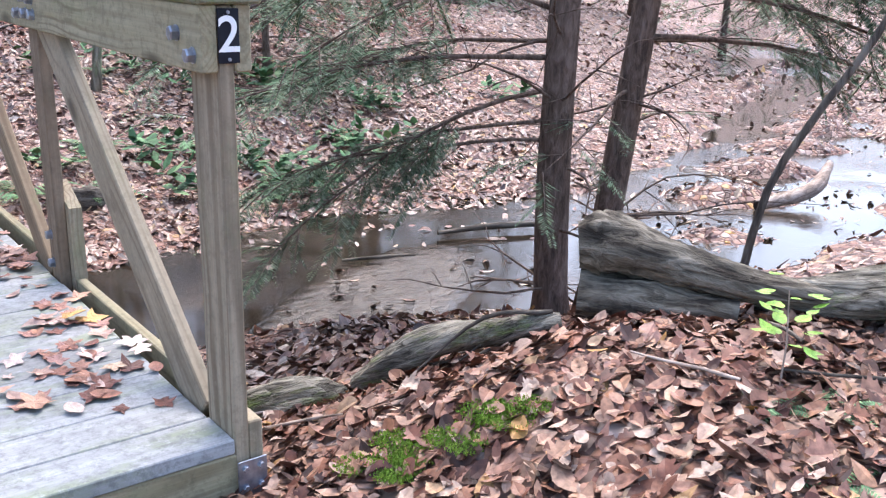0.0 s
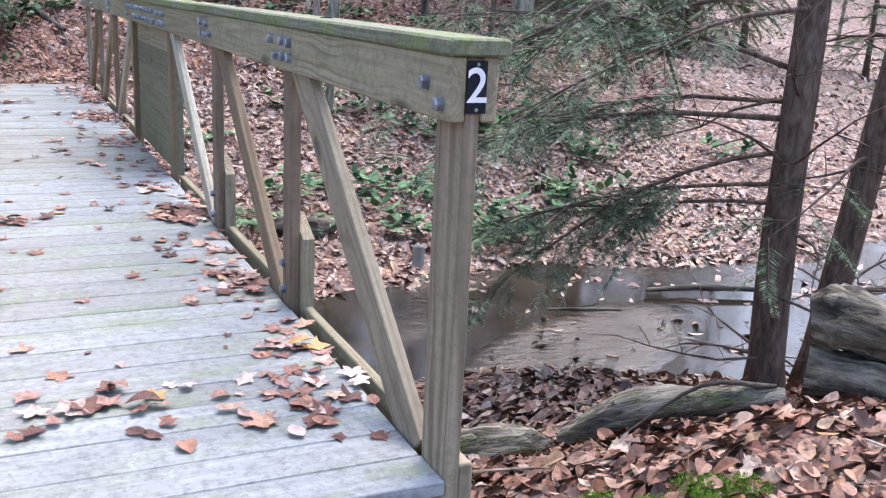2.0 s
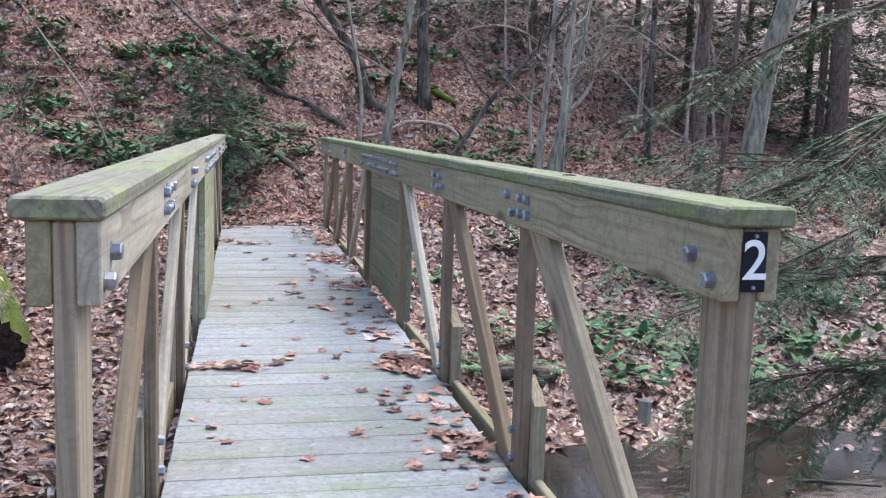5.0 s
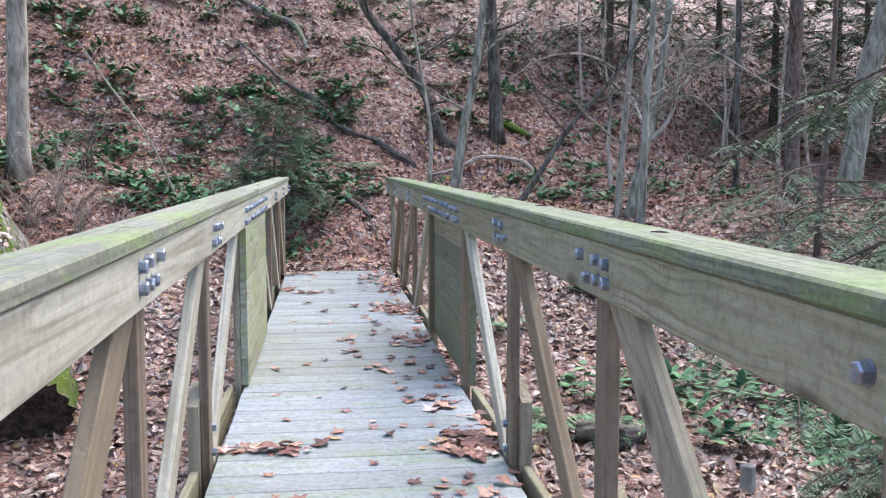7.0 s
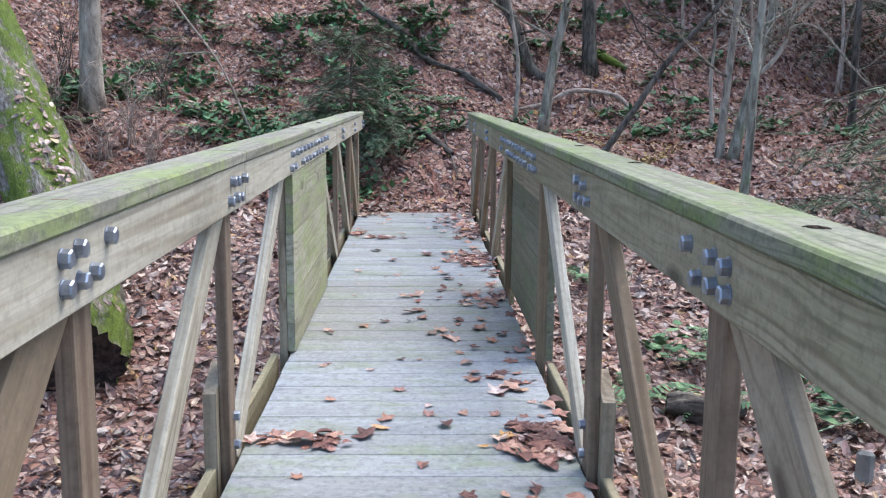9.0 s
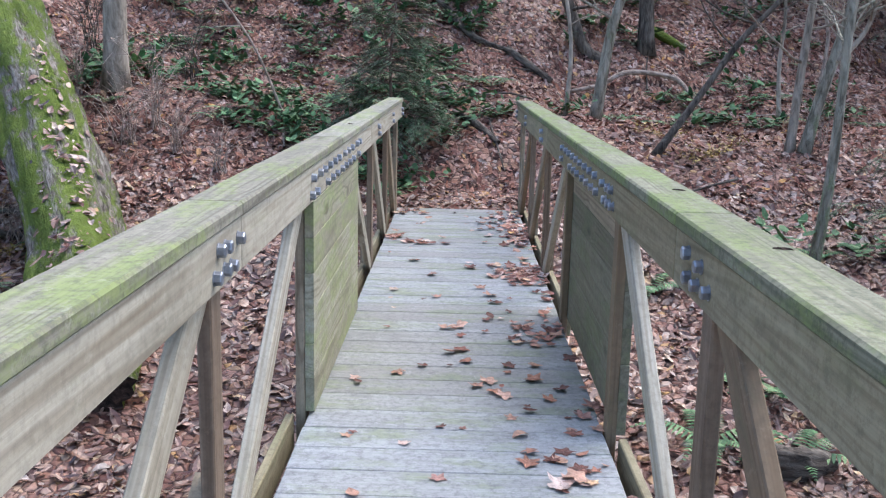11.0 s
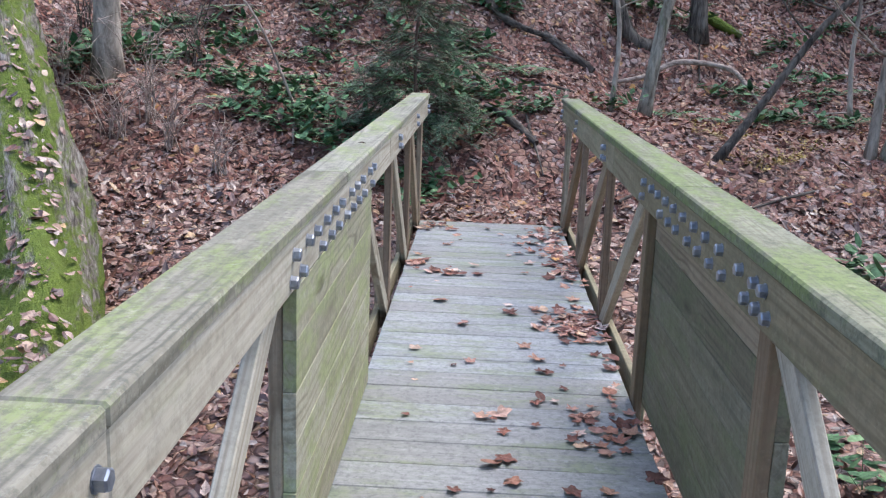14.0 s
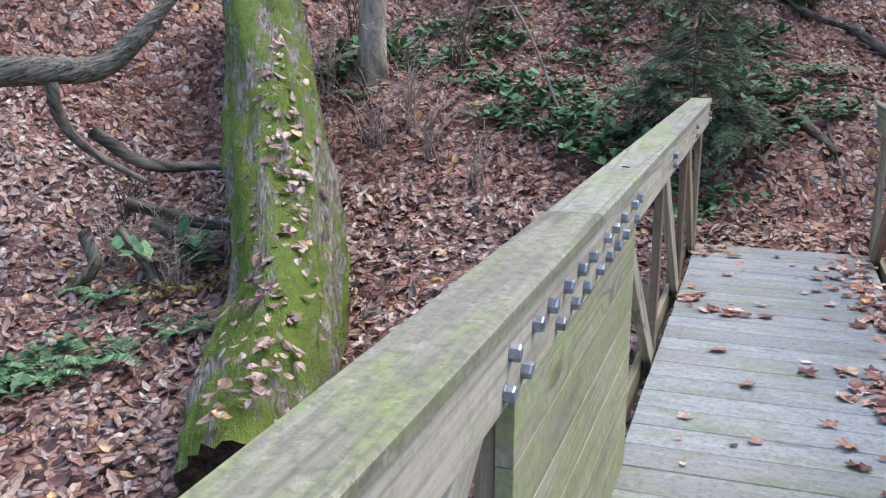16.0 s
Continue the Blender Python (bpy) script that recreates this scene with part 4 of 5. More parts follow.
log_thing("rotten_log", [(1.80, 0.13, 0.075), (1.96, -0.05, 0.065), (2.12, -0.24, 0.045)], [0.074, 0.078, 0.062], DEADWOOD, "weathered grey log lying in fallen leaves", 53, 30, 0.13, 28)
log_thing("rotten_log", [(2.20, -0.24, 0.10), (2.33, -0.45, 0.13), (2.45, -0.72, 0.20), (2.62, -1.1, 0.22)], [0.04, 0.07, 0.09, 0.085], MOSSY, "mossy broken log on the bank", 54, 24, 0.16, 24)
log_thing("mossy_log", [(0.74, 0.72, -0.42), (0.84, 0.66, -0.345), (0.95, 0.59, -0.27), (1.08, 0.52, -0.24), (1.20, 0.45, -0.29)], [0.05, 0.066, 0.068, 0.055, 0.03], MOSSY, "mossy half-buried log at the bank edge", 55, 24, 0.2, 26)
log_thing("mossy_log", [(1.18, 0.47, -0.22), (1.34, 0.35, -0.078), (1.48, 0.22, -0.018), (1.68, 0.08, 0.02)], [0.04, 0.055, 0.045, 0.028], MOSSY, "thin mossy log at the bank edge", 56, 20, 0.2, 24)
for i, (px, py, lx, ly) in enumerate(((1.72, 0.22, -0.34, -0.02), (1.66, 0.10, -0.42, 0.16), (1.30, 0.44, 0.10, -0.22), (2.2, -0.3, 0.25, -0.25), (2.35, -0.5, 0.2, -0.35))):
    z0 = gz(px, py)
    log_thing("stick", [(px, py, z0 + 0.10), (px + lx * 0.5, py + ly * 0.5, z0 + 0.10), (px + lx, py + ly, gz(px + lx, py + ly) + 0.03)], [0.009, 0.007, 0.003], BARK_DARK, "dark broken twig beside the rotten logs", 240 + i, 6, 0.08, 8, "stick")


def lay(points, lift=0.02):
    return [(x, y, gz(x, y) + lift) for x, y in points]


log_thing("fallen_branch", lay([(-1.82, 17.8), (-0.9, 16.0), (-0.35, 15.2), (0.1, 14.6), (0.75, 14.4)], 0.08), [0.02, 0.03, 0.042, 0.045, 0.03], BARK_DARK, "long dark fallen limb lying down the slope", 57, 10, 0.2, 26)
log_thing("fallen_branch", lay([(0.62, 14.5), (0.95, 14.25), (1.25, 14.1)], 0.06), [0.05, 0.055, 0.04], BARK_DARK, "short dark fallen log on the slope", 58, 10)
log_thing("fallen_branch", lay([(-0.1, 11.75), (0.15, 11.35), (0.4, 11.0)], 0.04), [0.03, 0.045, 0.03], BARK_DARK, "short mossy branch beside the trail", 70, 10)
log_thing("fallen_branch", lay([(2.75, 15.7), (3.05, 15.5), (3.4, 15.4)], 0.07), [0.06, 0.07, 0.05], BARK_MOSS, "mossy fallen log at the foot of the slope", 71, 12)
log_thing("fallen_branch", lay([(-2.1, 20.1), (-1.35, 18.83), (-0.77, 18.3), (-0.48, 17.3)], 0.12), [0.05, 0.06, 0.06, 0.035], MOSSY, "mossy log lying high on the slope", 59, 12, 0.2, 22)
log_thing("fallen_branch", [(x, y, gz(x, y) + h) for x, y, h in ((1.45, 14.1, 0.02), (1.95, 14.25, 0.10), (2.35, 14.3, 0.20), (3.0, 14.4, 0.17), (3.2, 14.15, 0.10), (3.3, 13.8, 0.02))], [0.02, 0.032, 0.036, 0.036, 0.028, 0.015], STICK, "pale barkless branch lying across the slope", 60, 8, 0.1, 24)
log_thing("dead_sapling", [on_ground(-2.05, 11.6), (-2.4, 11.55, 1.5), (-2.85, 11.5, 2.15), (-3.2, 11.4, 2.7)], [0.016, 0.014, 0.012, 0.008], STICK, "thin pale leaning dead stem", 61, 6, category="stem")
log_thing("fallen_branch", [(-5.9, 7.9, 1.15), (-5.2, 8.15, 1.18), (-4.85, 8.45, 1.2), (-4.62, 8.6, 1.42), (-4.40, 8.8, 1.75)], [0.11, 0.10, 0.085, 0.07, 0.045], MOSSY, "mossy bent limb above exposed roots", 62, 12)
for i, pts in enumerate(([(-5.0, 8.1, 1.1), (-4.95, 8.1, 0.85), (-4.8, 8.2, 0.62), (-4.4, 8.3, 0.4)], [(-4.85, 8.3, 0.75), (-4.5, 8.45, 0.5), (-4.1, 8.7, 0.48), (-3.7, 8.9, 0.45)])):
    log_thing("root", pts, [0.05, 0.045, 0.035, 0.02], BARK_DARK, "gnarled exposed root on the bank", 63 + i, 8, 0.1, 12, "root")
for i, pts in enumerate(([(-4.9, 8.2, 0.95), (-4.75, 8.1, 0.6), (-4.85, 7.95, 0.35), (-4.95, 7.8, 0.15)], [(-4.7, 8.3, 0.85), (-4.45, 8.3, 0.72), (-4.3, 8.2, 0.45), (-4.05, 8.1, 0.2)],
                         [(-4.55, 8.55, 0.55), (-4.2, 8.6, 0.36), (-3.9, 8.65, 0.36), (-3.55, 8.7, 0.30)], [(-4.9, 8.7, 0.9), (-4.4, 9.0, 0.78), (-3.9, 9.2, 0.75)])):
    pts = [(x, y, gz(x, y) + (0.30, 0.13, 0.03, -0.03)[k]) for k, (x, y, z) in enumerate(pts)]
    log_thing("root", pts, [0.055, 0.05, 0.035, 0.018], DEADWOOD if i < 2 else BARK_DARK, "gnarled exposed root on the bank", 163 + i, 10, 0.16, 14, "root")
log_thing("driftwood", [(3.05, 3.62, -0.98), (3.3, 3.5, -0.965), (3.55, 3.42, -0.97)], [0.009, 0.014, 0.007], BARK_DARK, "dark wet stick in the creek", 66, 8, category="stick")
log_thing("driftwood", [(4.0, 3.75, -0.96), (4.5, 3.62, -0.94), (5.0, 3.4, -0.95)], [0.016, 0.028, 0.016], BARK_DARK, "dark wet log in the creek", 67, 8)
log_thing("driftwood", [(6.9, 2.9, -0.95), (7.5, 2.75, -0.85), (8.0, 2.9, -0.7)], [0.05, 0.07, 0.04], STICK, "pale log lying in the creek", 68, 10)
vs, fs = bar_data(0.25, 0.10, 0.05, 0.022)
tagged(link_mesh("marker_stone", vs, fs, STONE, m=pose(2.56, 4.8, gz(2.56, 4.8) - 0.06, 0, -84, 60)), "small upright grey stone in the leaves", "stone")
log_thing("rotten_log", lay([(1.62, 5.6), (1.85, 5.55), (2.12, 5.58)], 0.08), [0.06, 0.10, 0.09, 0.05], BARK_DARK, "dark damp log lying on the far bank", 69, 20, 0.28, 20)
rt = random.Random(31)
for i in range(26):
    # loose sticks on the ground
    x, y = (rt.uniform(0.8, 2.4), rt.uniform(-0.9, 0.7)) if i < 10 else (rt.uniform(-4.5, 4.5), rt.uniform(9.8, 15))
    a, ln = rt.random() * 6.28, rt.uniform(0.15, 0.4) * (1 if i < 10 else 2.5)
    pts = [(x + math.cos(a) * ln * t + rt.uniform(-.02, .02), y + math.sin(a) * ln * t) for t in (-0.5, -0.15, 0.2, 0.5)]
    log_thing("stick", lay(pts, 0.035), [0.006, 0.006, 0.005, 0.003] if i < 10 else [0.014, 0.013, 0.01, 0.006], rt.choice((STICK, BARK_DARK)), "thin fallen stick lying on the leaves", 200 + i, 6, 0.05, 6, "stick")


def brush(x, y, height, count, seed, label, material=STICK):
    """A clump of fine dead stems."""
    rb = random.Random(seed)
    ob = base("dead_brush", (x, y, gz(x, y) - 0.02), label, "brush", "dead brush")
    for i in range(count):
        a, h = rb.random() * 6.28, height * rb.uniform(0.5, 1.1)
        lean = rb.uniform(0.2, 0.9)
        pts = [(0.12 * math.cos(a * 3) * rb.random(), 0.12 * math.sin(a * 3) * rb.random(), 0)]
        for s in range(1, 6):
            u = s / 5
            pts.append((pts[0][0] + math.cos(a) * lean * h * u * u + rb.uniform(-.04, .04), pts[0][1] + math.sin(a) * lean * h * u * u + rb.uniform(-.04, .04), h * u * (1.1 - 0.35 * u * lean)))
        store = ([], [])
        join(store, tube_data(pts, [0.007, 0.006, 0.005, 0.004, 0.003, 0.0015], 4, 0.0, i, False))
        for t in range(4):
            s = rb.randint(2, 5)
            p = Vector(pts[s])
            e = Vector((rb.uniform(-1, 1), rb.uniform(-1, 1), rb.uniform(-.3, .6))).normalized() * h * 0.28
            join(store, tube_data([p, p + e * 0.5, p + e], [0.003, 0.0025, 0.001], 3, 0, 0, False))
        link_mesh("stem", store[0], store[1], material, ob)
    return ob


brush(-3.6, 10.6, 0.8, 16, 1, "grey dead twigs round the foot of the beech")
brush(-3.35, 10.9, 1.0, 16, 21, "grey dead stems round the foot of the beech")
brush(-2.5, 10.2, 0.6, 12, 22, "thin grey dead stems on the slope")
brush(-3.0, 10.5, 0.7, 14, 2, "tangle of grey dead stems on the slope")
brush(-4.3, 11.2, 0.9, 14, 3, "tangle of grey dead stems on the slope")
brush(-3.4, 12.6, 1.3, 16, 4, "dark dead brush hanging over the bank", BARK_DARK)
brush(-4.8, 13.0, 1.4, 16, 5, "dark dead brush hanging over the bank", BARK_DARK)
brush(-3.9, 8.6, 0.5, 12, 6, "fine grey rootlets on the eroded bank")
brush(-4.7, 8.35, 0.55, 16, 9, "grey rootlets hanging round the exposed roots")
brush(-4.35, 8.6, 0.5, 16, 10, "grey rootlets hanging round the exposed roots")
brush(-4.15, 8.2, 0.45, 14, 11, "grey rootlets hanging round the exposed roots")
brush(-5.1, 9.0, 0.8, 14, 12, "dark dead stems behind the exposed roots", BARK_DARK)
brush(4.1, 11.5, 0.9, 10, 7, "pale bare brush beside the twin trees")
brush(5.6, 10.4, 1.0, 10, 8, "pale bare brush on the valley floor")
for i, (x, y, z) in enumerate(((3.78, 11.2, 2.3), (4.2, 11.15, 2.4), (4.08, 11.15, 1.8))):
    bare_tree("fine_limb", [(x, y, z), (x + (0.5 if i else -0.6), y - 0.2, z + 0.25), (x + (1.1 if i else -1.2), y - 0.4, z + 0.2 - 0.3 * i), (x + (1.6 if i else -1.7), y - 0.5, z - 0.1 - 0.3 * i)], 0.016, 0.006, BARK_GREY, "fine pale bare limb of the twin trees", 300 + i, 9, 0.9, 0.2, "branch", 1.0)


# ---- fallen leaves ----
def leaf_outline(kind):
    """Half outline of a leaf: distance along the midrib and half width."""
    if kind == 0:
        return [(0, 0.0), (0.08, 0.12), (0.2, 0.23), (0.42, 0.30), (0.64, 0.26), (0.84, 0.13), (1.0, 0.0)]
    if kind == 1:
        return [(0, 0.0), (0.05, 0.16), (0.14, 0.34), (0.24, 0.20), (0.36, 0.46), (0.47, 0.54), (0.52, 0.26), (0.70, 0.36), (0.78, 0.16), (0.88, 0.10), (1.0, 0.0)]
    return [(0, 0.0), (0.25, 0.20), (0.6, 0.20), (1.0, 0.0)]


def leaf_arrays(kind, curl, fold):
    out = leaf_outline(kind)
    n = len(out)
    v = []
    for u, w in out:
        z = curl * (u - 0.5) ** 2
        v.append((u - 0.5, 0, z))
    for sg in (1, -1):
        for u, w in out[1:-1]:
            v.append((u - 0.5, sg * w, curl * (u - 0.5) ** 2 + fold * w))
    f = []
    m = n - 2
    for s in range(2):
        o = n + s * m - 1
        for i in range(n - 1):
            a, b = i, i + 1
            la = None if i == 0 else o + i
            lb = None if i + 1 == n - 1 else o + i + 1
            q = [x for x in (a, b, lb, la) if x is not None]
            f.append(q if s == 1 else q[::-1])
    return np.array(v), f


VARIANTS = [leaf_arrays(k, c, fo) for k, c, fo in ((0, 0.5, 0.3), (0, -0.4, 0.5), (2, 0.8, 0.2), (0, 0.1, -0.3), (1, 0.4, 0.4), (1, -0.5, 0.3))]
SIMPLE = [leaf_arrays(2, c, fo) for c, fo in ((0.4, 0.3), (-0.5, 0.4), (0.2, -0.4))]


def scatter(name, xs, ys, size, seed, label, variants, lift=0.012, tilt=0.36, height=ground_z, material=None, flat=False, slope=None):
    """Leaves lying on the ground, joined into one object."""
    rs = np.random.RandomState(seed)
    verts, faces, off = [], [], 0
    n = len(xs)
    zs = height(xs, ys)
    e = 0.05
    gx = (ground_z(xs + e, ys) - ground_z(xs - e, ys)) / (2 * e)
    gy = (ground_z(xs, ys + e) - ground_z(xs, ys - e)) / (2 * e)
    if flat:
        gx, gy = gx * 0, gy * 0
    if slope is not None:
        gx, gy = slope
    yaw, tx, ty = rs.uniform(0, 6.283, n), rs.normal(0, tilt, n), rs.normal(0, tilt, n)
    sc, kind, up = size * (0.55 + 1.05 * rs.uniform(0, 1, n) ** 1.5), rs.randint(0, len(variants), n), rs.uniform(0, 1, n) ** 2
    for i in range(n):
        v, f = variants[kind[i]]
        c, s = math.cos(yaw[i]), math.sin(yaw[i])
        x, y, z = v[:, 0] * sc[i], v[:, 1] * sc[i], v[:, 2] * sc[i]
        px, py = c * x - s * y, s * x + c * y
        pz = z + px * (gx[i] + tx[i]) + py * (gy[i] + ty[i])
        verts.append(np.stack([xs[i] + px, ys[i] + py, zs[i] + lift + up[i] * (0.004 if flat else 0.02) + pz], -1))
        faces.extend([[q + off for q in g] for g in f])
        off += len(v)
    me = bpy.data.meshes.new(name)
    me.from_pydata(np.concatenate(verts).tolist(), [], faces)
    me.materials.append(material or DRY)
    ob = new(name, me)
    return tagged(ob, label, "leaves", kind="stuff")


def area(x0, x1, y0, y1, count, seed, wet=False):
    rs = np.random.RandomState(seed)
    xs, ys = rs.uniform(x0, x1, count), rs.uniform(y0, y1, count)
    keep = ground_z(xs, ys) > (WATER_Z - 0.02)
    under = (np.abs(xs + 0.03) < 0.66) & (ys > 0.02) & (ys < LENGTH) & (ground_z(xs, ys) > -0.2)
    keep &= ~under
    return xs[keep], ys[keep]


scatter("fallen_leaves", *area(0.3, 3.2, -1.6, 1.2, 10500, 1), 0.05, 1, "curled brown beech leaves covering the near bank", VARIANTS[:4] * 3 + VARIANTS[4:], material=DRY_NEAR)
scatter("fallen_leaves", *area(0.55, 2.4, 0.5, 2.1, 2600, 10), 0.066, 10, "brown fallen leaves piled at the edge of the creek", VARIANTS[:4])
scatter("fallen_leaves", *area(-3.0, 3.6, -3.0, 3.2, 6500, 2), 0.065, 2, "brown fallen leaves on the bank", VARIANTS[:4], material=DRY_NEAR)
scatter("fallen_leaves", *area(-7.0, 7.0, 3.5, 10.0, 27000, 3), 0.08, 3, "brown fallen leaves on the far bank", SIMPLE)
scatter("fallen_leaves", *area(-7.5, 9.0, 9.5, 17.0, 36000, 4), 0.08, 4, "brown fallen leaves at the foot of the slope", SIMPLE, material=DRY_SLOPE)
scatter("fallen_leaves", *area(-9.0, 14.0, 16.5, 30.0, 30000, 5), 0.11, 5, "dark brown fallen leaves on the hillside", SIMPLE, material=HILL_SHADE)
scatter("fallen_leaves", *area(3.5, 16.0, -2.0, 12.0, 13000, 6), 0.09, 6, "brown fallen leaves along the creek", SIMPLE)
scatter("fallen_leaves", *area(13.0, 34.0, -6.0, 26.0, 15000, 8), 0.16, 8, "brown fallen leaves further along the valley", SIMPLE)
rs = np.random.RandomState(9)
fx = np.concatenate([rs.uniform(2.2, 5.5, 90), rs.uniform(5, 9, 240), rs.uniform(9, 17, 120)])
fy = np.interp(fx, CREEK_X, CREEK_Y) + rs.uniform(-1, 1, len(fx)) * np.interp(fx, CREEK_X, CREEK_W)
scatter("floating_leaves", fx, fy, 0.08, 7, "pale leaves floating on the creek", SIMPLE, 0.004, 0.08, lambda x, y: np.full(len(x), WATER_Z))

def lobed_leaf(seed, curl):
    """A dry five-lobed leaf, crinkled and curled at the tips, about one unit long."""
    rl = random.Random(seed)
    v, f, n = [(0.0, 0.0, 0.0)], [], 20
    lean = rl.random() * 6.28
    for ring in (0.5, 1.0):
        for k in range(n):
            a = 2 * math.pi * k / n
            lobe = 0.40 + 0.11 * math.cos(5 * a) + 0.04 * math.cos(10 * a + 1) if abs(a - math.pi) > 0.3 else 0.2
            r = ring * lobe * rl.uniform(0.85, 1.12) * (1 if ring == 1 else 1.1)
            z = curl * r * r * (1 + 0.9 * math.cos(a * 2 + lean)) + rl.uniform(-0.035, 0.035) * ring
            v.append((r * math.cos(a), r * math.sin(a), z))
    for k in range(n):
        j = (k + 1) % n
        f.append((0, 1 + k, 1 + j))
        f.append((1 + k, 1 + n + k, 1 + n + j, 1 + j))
    return np.array(v), f


FLAT = [lobed_leaf(70 + k, (0.12, 0.3, -0.15, 0.22)[k % 4]) for k in range(6)] + [leaf_arrays(0, 0.4, 0.25)]

# leaves lying on the deck, one by one
deck_leaf_meshes = []
for v, f in [lobed_leaf(k, (0.12, 0.3, -0.2, 0.22, 0.45)[k % 5]) for k in range(9)] + [leaf_arrays(0, 0.5, 0.3), leaf_arrays(0, -0.4, 0.4), leaf_arrays(2, 0.5, 0.3)]:
    me = bpy.data.meshes.new("fallen_leaf")
    me.from_pydata((v * (1, 1.15, 1)).tolist(), [], f)
    me.materials.append(DRY_ONE)
    deck_leaf_meshes.append((me, v))
rnd = random.Random(15)


def deck_leaf(x, y, size=None, lift=0.0):
    me, v = rnd.choice(deck_leaf_meshes)
    s = size or rnd.uniform(0.045, 0.10)
    ob = new("fallen_leaf", me)
    m = Matrix.Rotation(rnd.random() * 6.28, 4, "Z") @ Matrix.Rotation(rnd.gauss(0, 0.1), 4, "X") @ Matrix.Rotation(rnd.gauss(0, 0.08), 4, "Y") @ Matrix.Scale(s, 4)
    low = min((m @ Vector(p)).z for p in v.tolist())
    ob.matrix_basis = Matrix.Translation((x, y, 0.001 - low + lift)) @ m
    return tagged(ob, "dry curled brown leaf lying on the deck planks", "leaf", "leaves on the deck")


HEAPS = [(0.43, 2.9, 52, 0.07, 0.085), (-0.44, 2.93, 17, 0.1, 0.03), (0.45, 1.66, 20, 0.06, 0.09), (-0.1, 0.66, 16, 0.15, 0.09), (0.33, 0.52, 18, 0.11, 0.11), (0.44, 0.9, 12, 0.06, 0.18), (0.44, 2.2, 9, 0.05, 0.2), (0.36, 3.5, 9, 0.07, 0.1),
         (0.40, 6.65, 40, 0.10, 0.12), (0.46, 7.95, 30, 0.06, 0.2), (0.42, 8.7, 30, 0.1, 0.35), (-0.54, 7.93, 9, 0.05, 0.05), (-0.3, 7.7, 9, 0.09, 0.04), (0.35, 5.3, 9, 0.09, 0.12), (-0.45, 9.2, 10, 0.1, 0.1)]
far_x, far_y = [], []
for x, y, n, sx, sy in HEAPS:
    for i in range(int(n * (1.25 if y < 5 else 2.4))):
        px, py = min(0.55, max(-0.59, rnd.gauss(x, sx))), rnd.gauss(y, sy)
        if y > 5:
            far_x.append(px), far_y.append(min(py, 9.5))
        else:
            deck_leaf(px, py, None, 0.01 * rnd.random() * (n > 15))
for i in range(260):
    x = rnd.uniform(-0.55, 0.53) if i % 5 < 2 else rnd.uniform(0.12, 0.54) if i % 5 < 4 else rnd.uniform(0.4, 0.55)
    y = rnd.uniform(0.25, 9.3)
    if y > 4.1:
        far_x.append(x), far_y.append(y)
    else:
        deck_leaf(x, y, rnd.uniform(0.03, 0.085))
scatter("leaf_drift", np.array(far_x), np.array(far_y), 0.066, 43, "drifts of brown leaves on the far deck planks", FLAT, 0.009, 0.12, lambda x, y: np.zeros(len(x)), DRIFT, True)


# ---- ferns, weeds and moss ----
def fern_data(rnd, fronds=7, length=0.38):
    v, f = [], []
    for k in range(fronds):
        a = 6.283 * k / fronds + rnd.uniform(-.4, .4)
        d = Vector((math.cos(a), math.sin(a), 0))
        ln = length * rnd.uniform(0.7, 1.15)
        side = Vector((-d.y, d.x, 0))
        for i in range(16):
            u = (i + 1) / 17
            p = d * (ln * u * 0.85) + Vector((0, 0, ln * (0.75 * u - 0.68 * u * u)))
            w = ln * 0.24 * math.sin(min(1, u * 1.7 + 0.18) * math.pi * 0.55) * (1.06 - u)
            for sg in (-1, 1):
                q = p + side * (sg * w) + d * (w * 0.4) + Vector((0, 0, -w * 0.25))
                n = len(v)
                t = d * (ln * 0.021)
                v += [p - t, (p + q) / 2 - t * 0.9, q, (p + q) / 2 + t * 0.9, p + t]
                f.append((n, n + 1, n + 2, n + 3, n + 4))
    return v, f


def weed_data(rnd, stems=7, height=0.32, leaf=0.115):
    v, f = [], []
    for k in range(stems):
        a = rnd.random() * 6.283
        tip = Vector((math.cos(a), math.sin(a), 0)) * rnd.uniform(0.3, 1.7) * height + Vector((0, 0, height * rnd.uniform(0.3, 0.8)))
        n, t = len(v), Vector((-math.sin(a), math.cos(a), 0)) * 0.003
        v += [-t, t, tip + t * 0.4, tip - t * 0.4]
        f.append((n, n + 1, n + 2, n + 3))
        for i in range(8):
            u = 0.3 + 0.7 * (i + rnd.random()) / 8
            p = tip * u
            e = Vector((rnd.uniform(-1, 1), rnd.uniform(-1, 1), rnd.uniform(-.2, .5))).normalized()
            t = e.cross(Vector((0, 0, 1))).normalized() * leaf * 0.28
            ln = leaf * rnd.uniform(0.6, 1.2)
            n = len(v)
            v += [p, p + e * ln * 0.35 + t, p + e * ln * 0.8 + t * 0.6, p + e * ln, p + e * ln * 0.8 - t * 0.6, p + e * ln * 0.35 - t]
            f.append((n, n + 1, n + 2, n + 3, n + 4, n + 5))
    return v, f


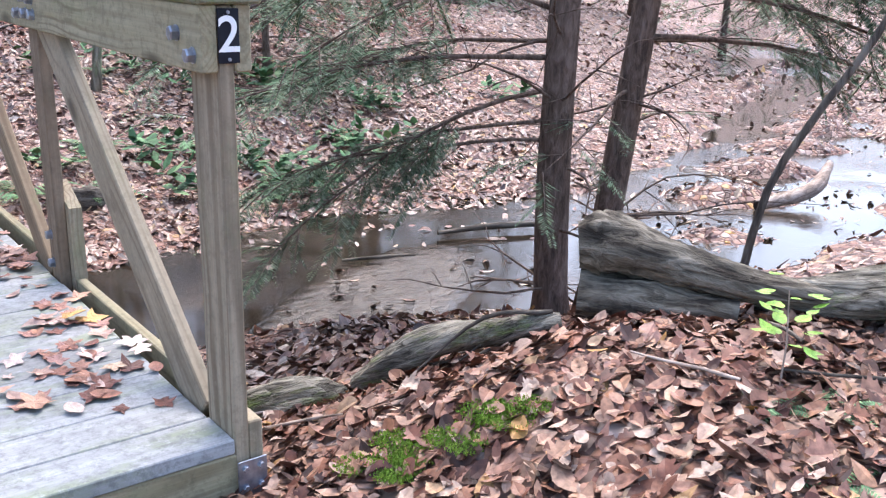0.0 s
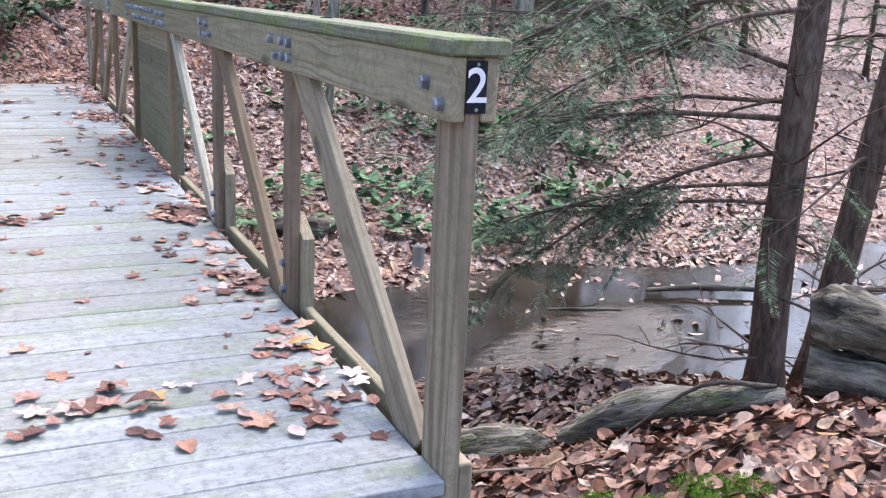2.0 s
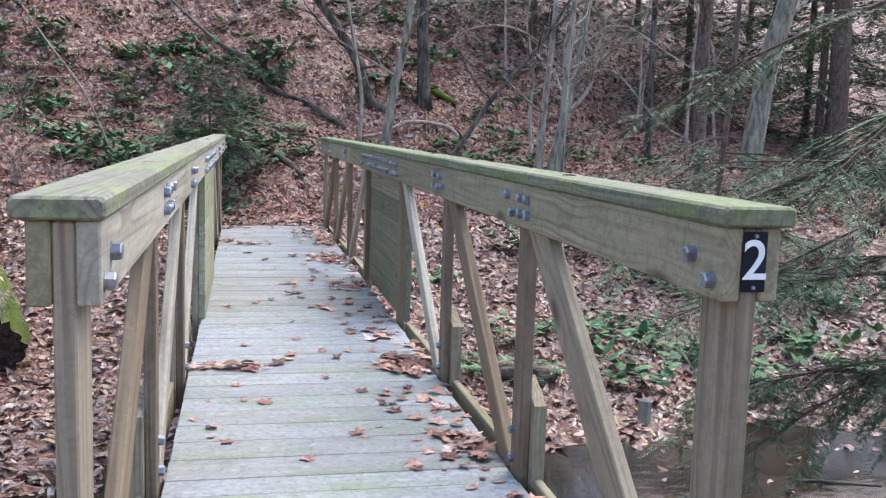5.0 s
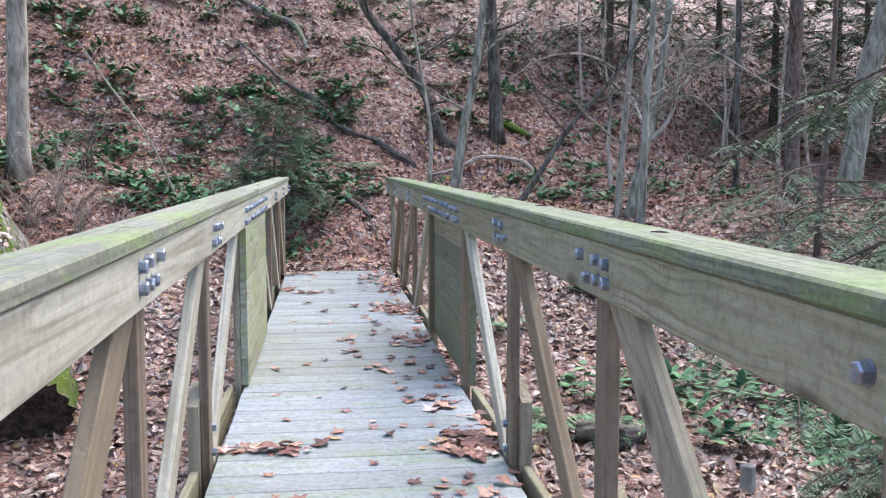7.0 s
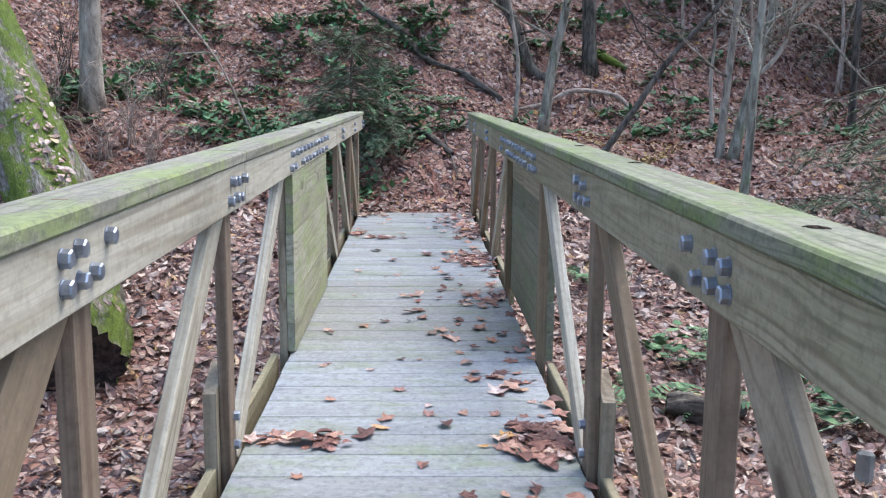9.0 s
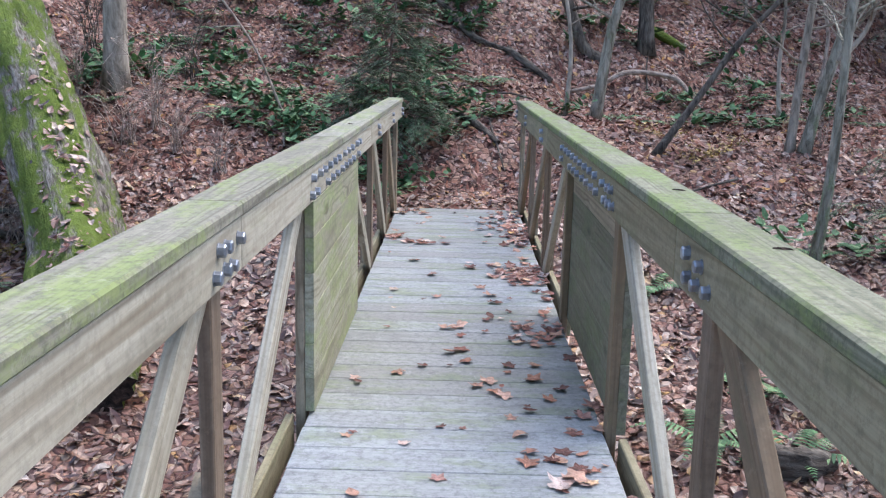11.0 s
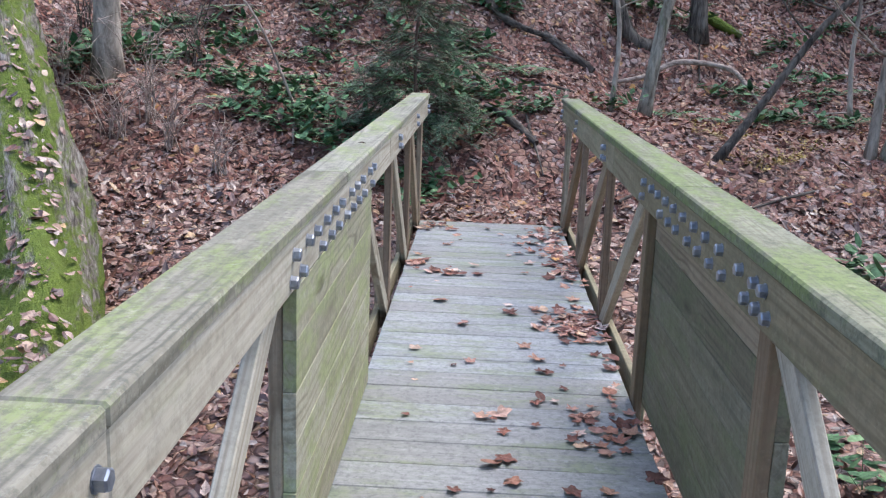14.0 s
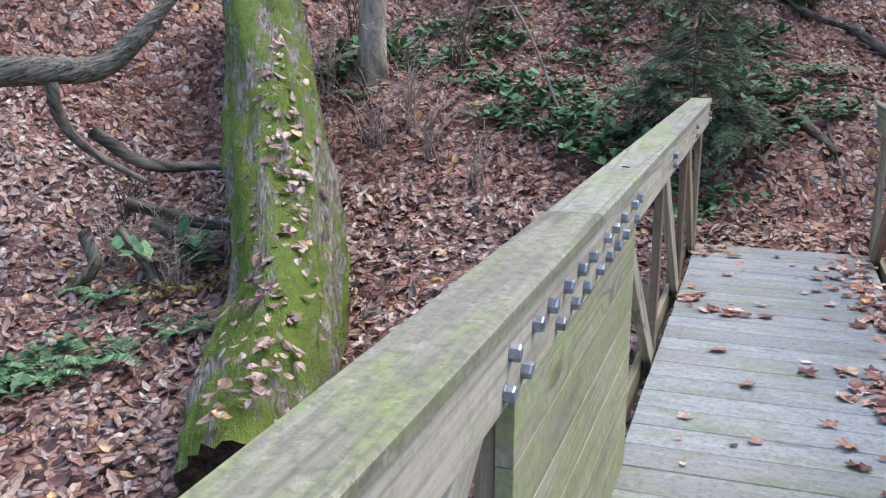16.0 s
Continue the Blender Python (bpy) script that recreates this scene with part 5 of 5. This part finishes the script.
rnd = random.Random(8)
fern_first = [link_mesh("fern", *fern_data(rnd, rnd.randint(6, 9)), GREEN, m=Matrix.Translation((x, y, gz(x, y)))) for x, y in ((3.05, 8.5), (-0.3, 13.4), (-1.6, 12.4))]
for ob in fern_first:
    tagged(ob, "green fern growing out of the leaf litter", "fern", "ferns")
weed_first = [link_mesh("weed", *weed_data(rnd), GREEN, m=Matrix.Translation((x, y, gz(x, y)))) for x, y in ((-0.9, 10.3), (-1.9, 11.3), (1.2, 12.2))]
for ob in weed_first:
    tagged(ob, "low green leafy weed on the forest floor", "weed", "weeds")
spots = [(rnd.uniform(-4.5, 0.4), rnd.uniform(11.0, 15.5)) for i in range(120)] + [(rnd.uniform(-2.7, -0.9), rnd.uniform(10.6, 12.6)) for i in range(14)] + [(rnd.uniform(1.5, 6), rnd.uniform(12.5, 20)) for i in range(70)] + [(rnd.uniform(-4.6, -3.2), rnd.uniform(6.6, 9)) for i in range(9)]
spots += [(rnd.uniform(1.2, 4.2), rnd.uniform(5.0, 9.0)) for i in range(14)] + [(rnd.uniform(3, 8), rnd.uniform(5.2, 9)) for i in range(14)] + [(rnd.uniform(-6, 3), rnd.uniform(15, 25)) for i in range(170)]
for i, (x, y) in enumerate(spots):
    if gz(x, y) < -0.97:
        continue
    src = rnd.choice(fern_first if rnd.random() < 0.45 else weed_first)
    copy_thing(src, Matrix.Translation((x, y, gz(x, y) - 0.01)) @ Matrix.Rotation(rnd.random() * 6.28, 4, "Z") @ Matrix.Scale(rnd.uniform(0.7, 1.5), 4))
for x, y in ((-0.75, 9.9), (-0.95, 10.2), (-0.6, 10.3), (-1.3, 10.6), (-1.7, 10.9), (-1.3, 11.2), (-2.0, 11.4), (-2.4, 11.2), (-0.1, 11.2), (0.2, 11.6)):
    copy_thing(rnd.choice(weed_first), Matrix.Translation((x, y, gz(x, y) - 0.01)) @ Matrix.Rotation(rnd.random() * 6.28, 4, "Z"))
for x, y in ((2.55, 10.73), (2.45, 10.6), (2.7, 10.8), (1.92, 11.2), (2.28, 11.2), (2.96, 11.1), (-4.5, 16.4), (-4.2, 16.6), (-3.86, 16.57), (-4.7, 16.2), (-3.4, 8.8), (-3.95, 8.1), (-3.8, 8.3), (-4.2, 8.0)):
    tagged(link_mesh("yellow_weed", *weed_data(rnd, 8, 0.22, 0.05), YELLOW, m=Matrix.Translation((x, y, gz(x, y)))), "small yellowing plant among fallen leaves", "weed", "yellow weeds")

# bright seedling and moss cushions beside the bridge
seed_base = base("seedling", (1.72, -0.66, gz(1.72, -0.66)), "bright green broadleaf seedling in fallen leaves", "seedling")
v, f = tube_data([(0, 0, 0), (0.005, 0, 0.12), (0.0, 0.01, 0.26)], [0.003, 0.0025, 0.0015], 5, 0)
link_mesh("stem", v, f, STICK, seed_base)
for i in range(22):
    u, a = rnd.uniform(0.25, 1), rnd.random() * 6.28
    v, f = leaf_arrays(0, 0.3, 0.15)
    m = Matrix.Translation((0.07 * math.cos(a), 0.07 * math.sin(a), 0.29 * u)) @ Matrix.Rotation(a, 4, "Z") @ Matrix.Rotation(rnd.uniform(-.4, .4), 4, "Y") @ Matrix.Scale(rnd.uniform(0.04, 0.065), 4)
    link_mesh("leaf", v.tolist(), f, BRIGHT, seed_base, m=m)
for x, y in ((1.76, -0.80), (1.92, -0.92), (1.62, -0.72), (1.45, -0.98)):
    copy_thing(fern_first[0], Matrix.Translation((x, y, gz(x, y) - 0.01)) @ Matrix.Rotation(x * 40, 4, "Z") @ Matrix.Scale(0.42, 4))
cushions = [(0.86 + rnd.uniform(-.07, .09), -0.17 + rnd.uniform(-.09, .06)) for k in range(9)] + [(1.08 + rnd.uniform(-.09, .10), -0.30 + rnd.uniform(-.07, .06)) for k in range(10)]
for x, y in cushions:
    v, f = [], []
    size = rnd.uniform(0.035, 0.065)
    for i in range(420):
        a, r = rnd.random() * 6.283, size * math.sqrt(rnd.random()) * rnd.uniform(0.7, 1)
        p = Vector((r * math.cos(a) * 1.3, r * math.sin(a), 0.004 * (1 - (r / size) ** 2)))
        e = Vector((rnd.uniform(-.6, .6), rnd.uniform(-.6, .6), 1)).normalized() * rnd.uniform(0.004, 0.010)
        t = Vector((math.cos(a * 7), math.sin(a * 7), 0)) * 0.003
        n = len(v)
        v += [p - t, p + t, p + e]
        f.append((n, n + 1, n + 2))
    tagged(link_mesh("moss_cushion", v, f, MOSS, m=Matrix.Translation((x, y, gz(x, y) + 0.021))), "bright green moss cushion among brown leaves", "moss", "moss cushions")

# leaves caught on the mossy fallen tree
rs = np.random.RandomState(40)
line = curve_points([(-2.30, 5.95, -0.60), (-2.62, 6.85, -0.40), (-3.10, 7.95, -0.09), (-3.70, 9.0, 0.52), (-4.5, 10.3, 1.25)], 40)
lx, ly, lz, lg = [], [], [], []
for i in range(340):
    k = int(rs.uniform(0, 38))
    p, d = line[k], (line[k + 1] - line[k]).normalized()
    o = float(np.clip(rs.normal(0, 0.13), -0.28, 0.28))
    across = Vector((d.y, -d.x, 0)).normalized()
    p = p + across * o + d * rs.uniform(0, 0.1)
    level, fall = math.hypot(d.x, d.y), -o / math.sqrt(0.385 ** 2 - min(abs(o), 0.3) ** 2)
    lg.append((d.z / level * d.x / level + fall * across.x, d.z / level * d.y / level + fall * across.y))
    lx.append(p.x), ly.append(p.y), lz.append(p.z + math.sqrt(0.385 ** 2 - min(abs(o), 0.3) ** 2) / math.sqrt(1 - d.z ** 2) + 0.012)
lz = np.array(lz)
scatter("caught_leaves", np.array(lx), np.array(ly), 0.066, 41, "brown leaves caught on the mossy fallen tree", VARIANTS[:4], 0.0, 0.2, lambda x, y: lz, DRY, slope=np.array(lg).T)
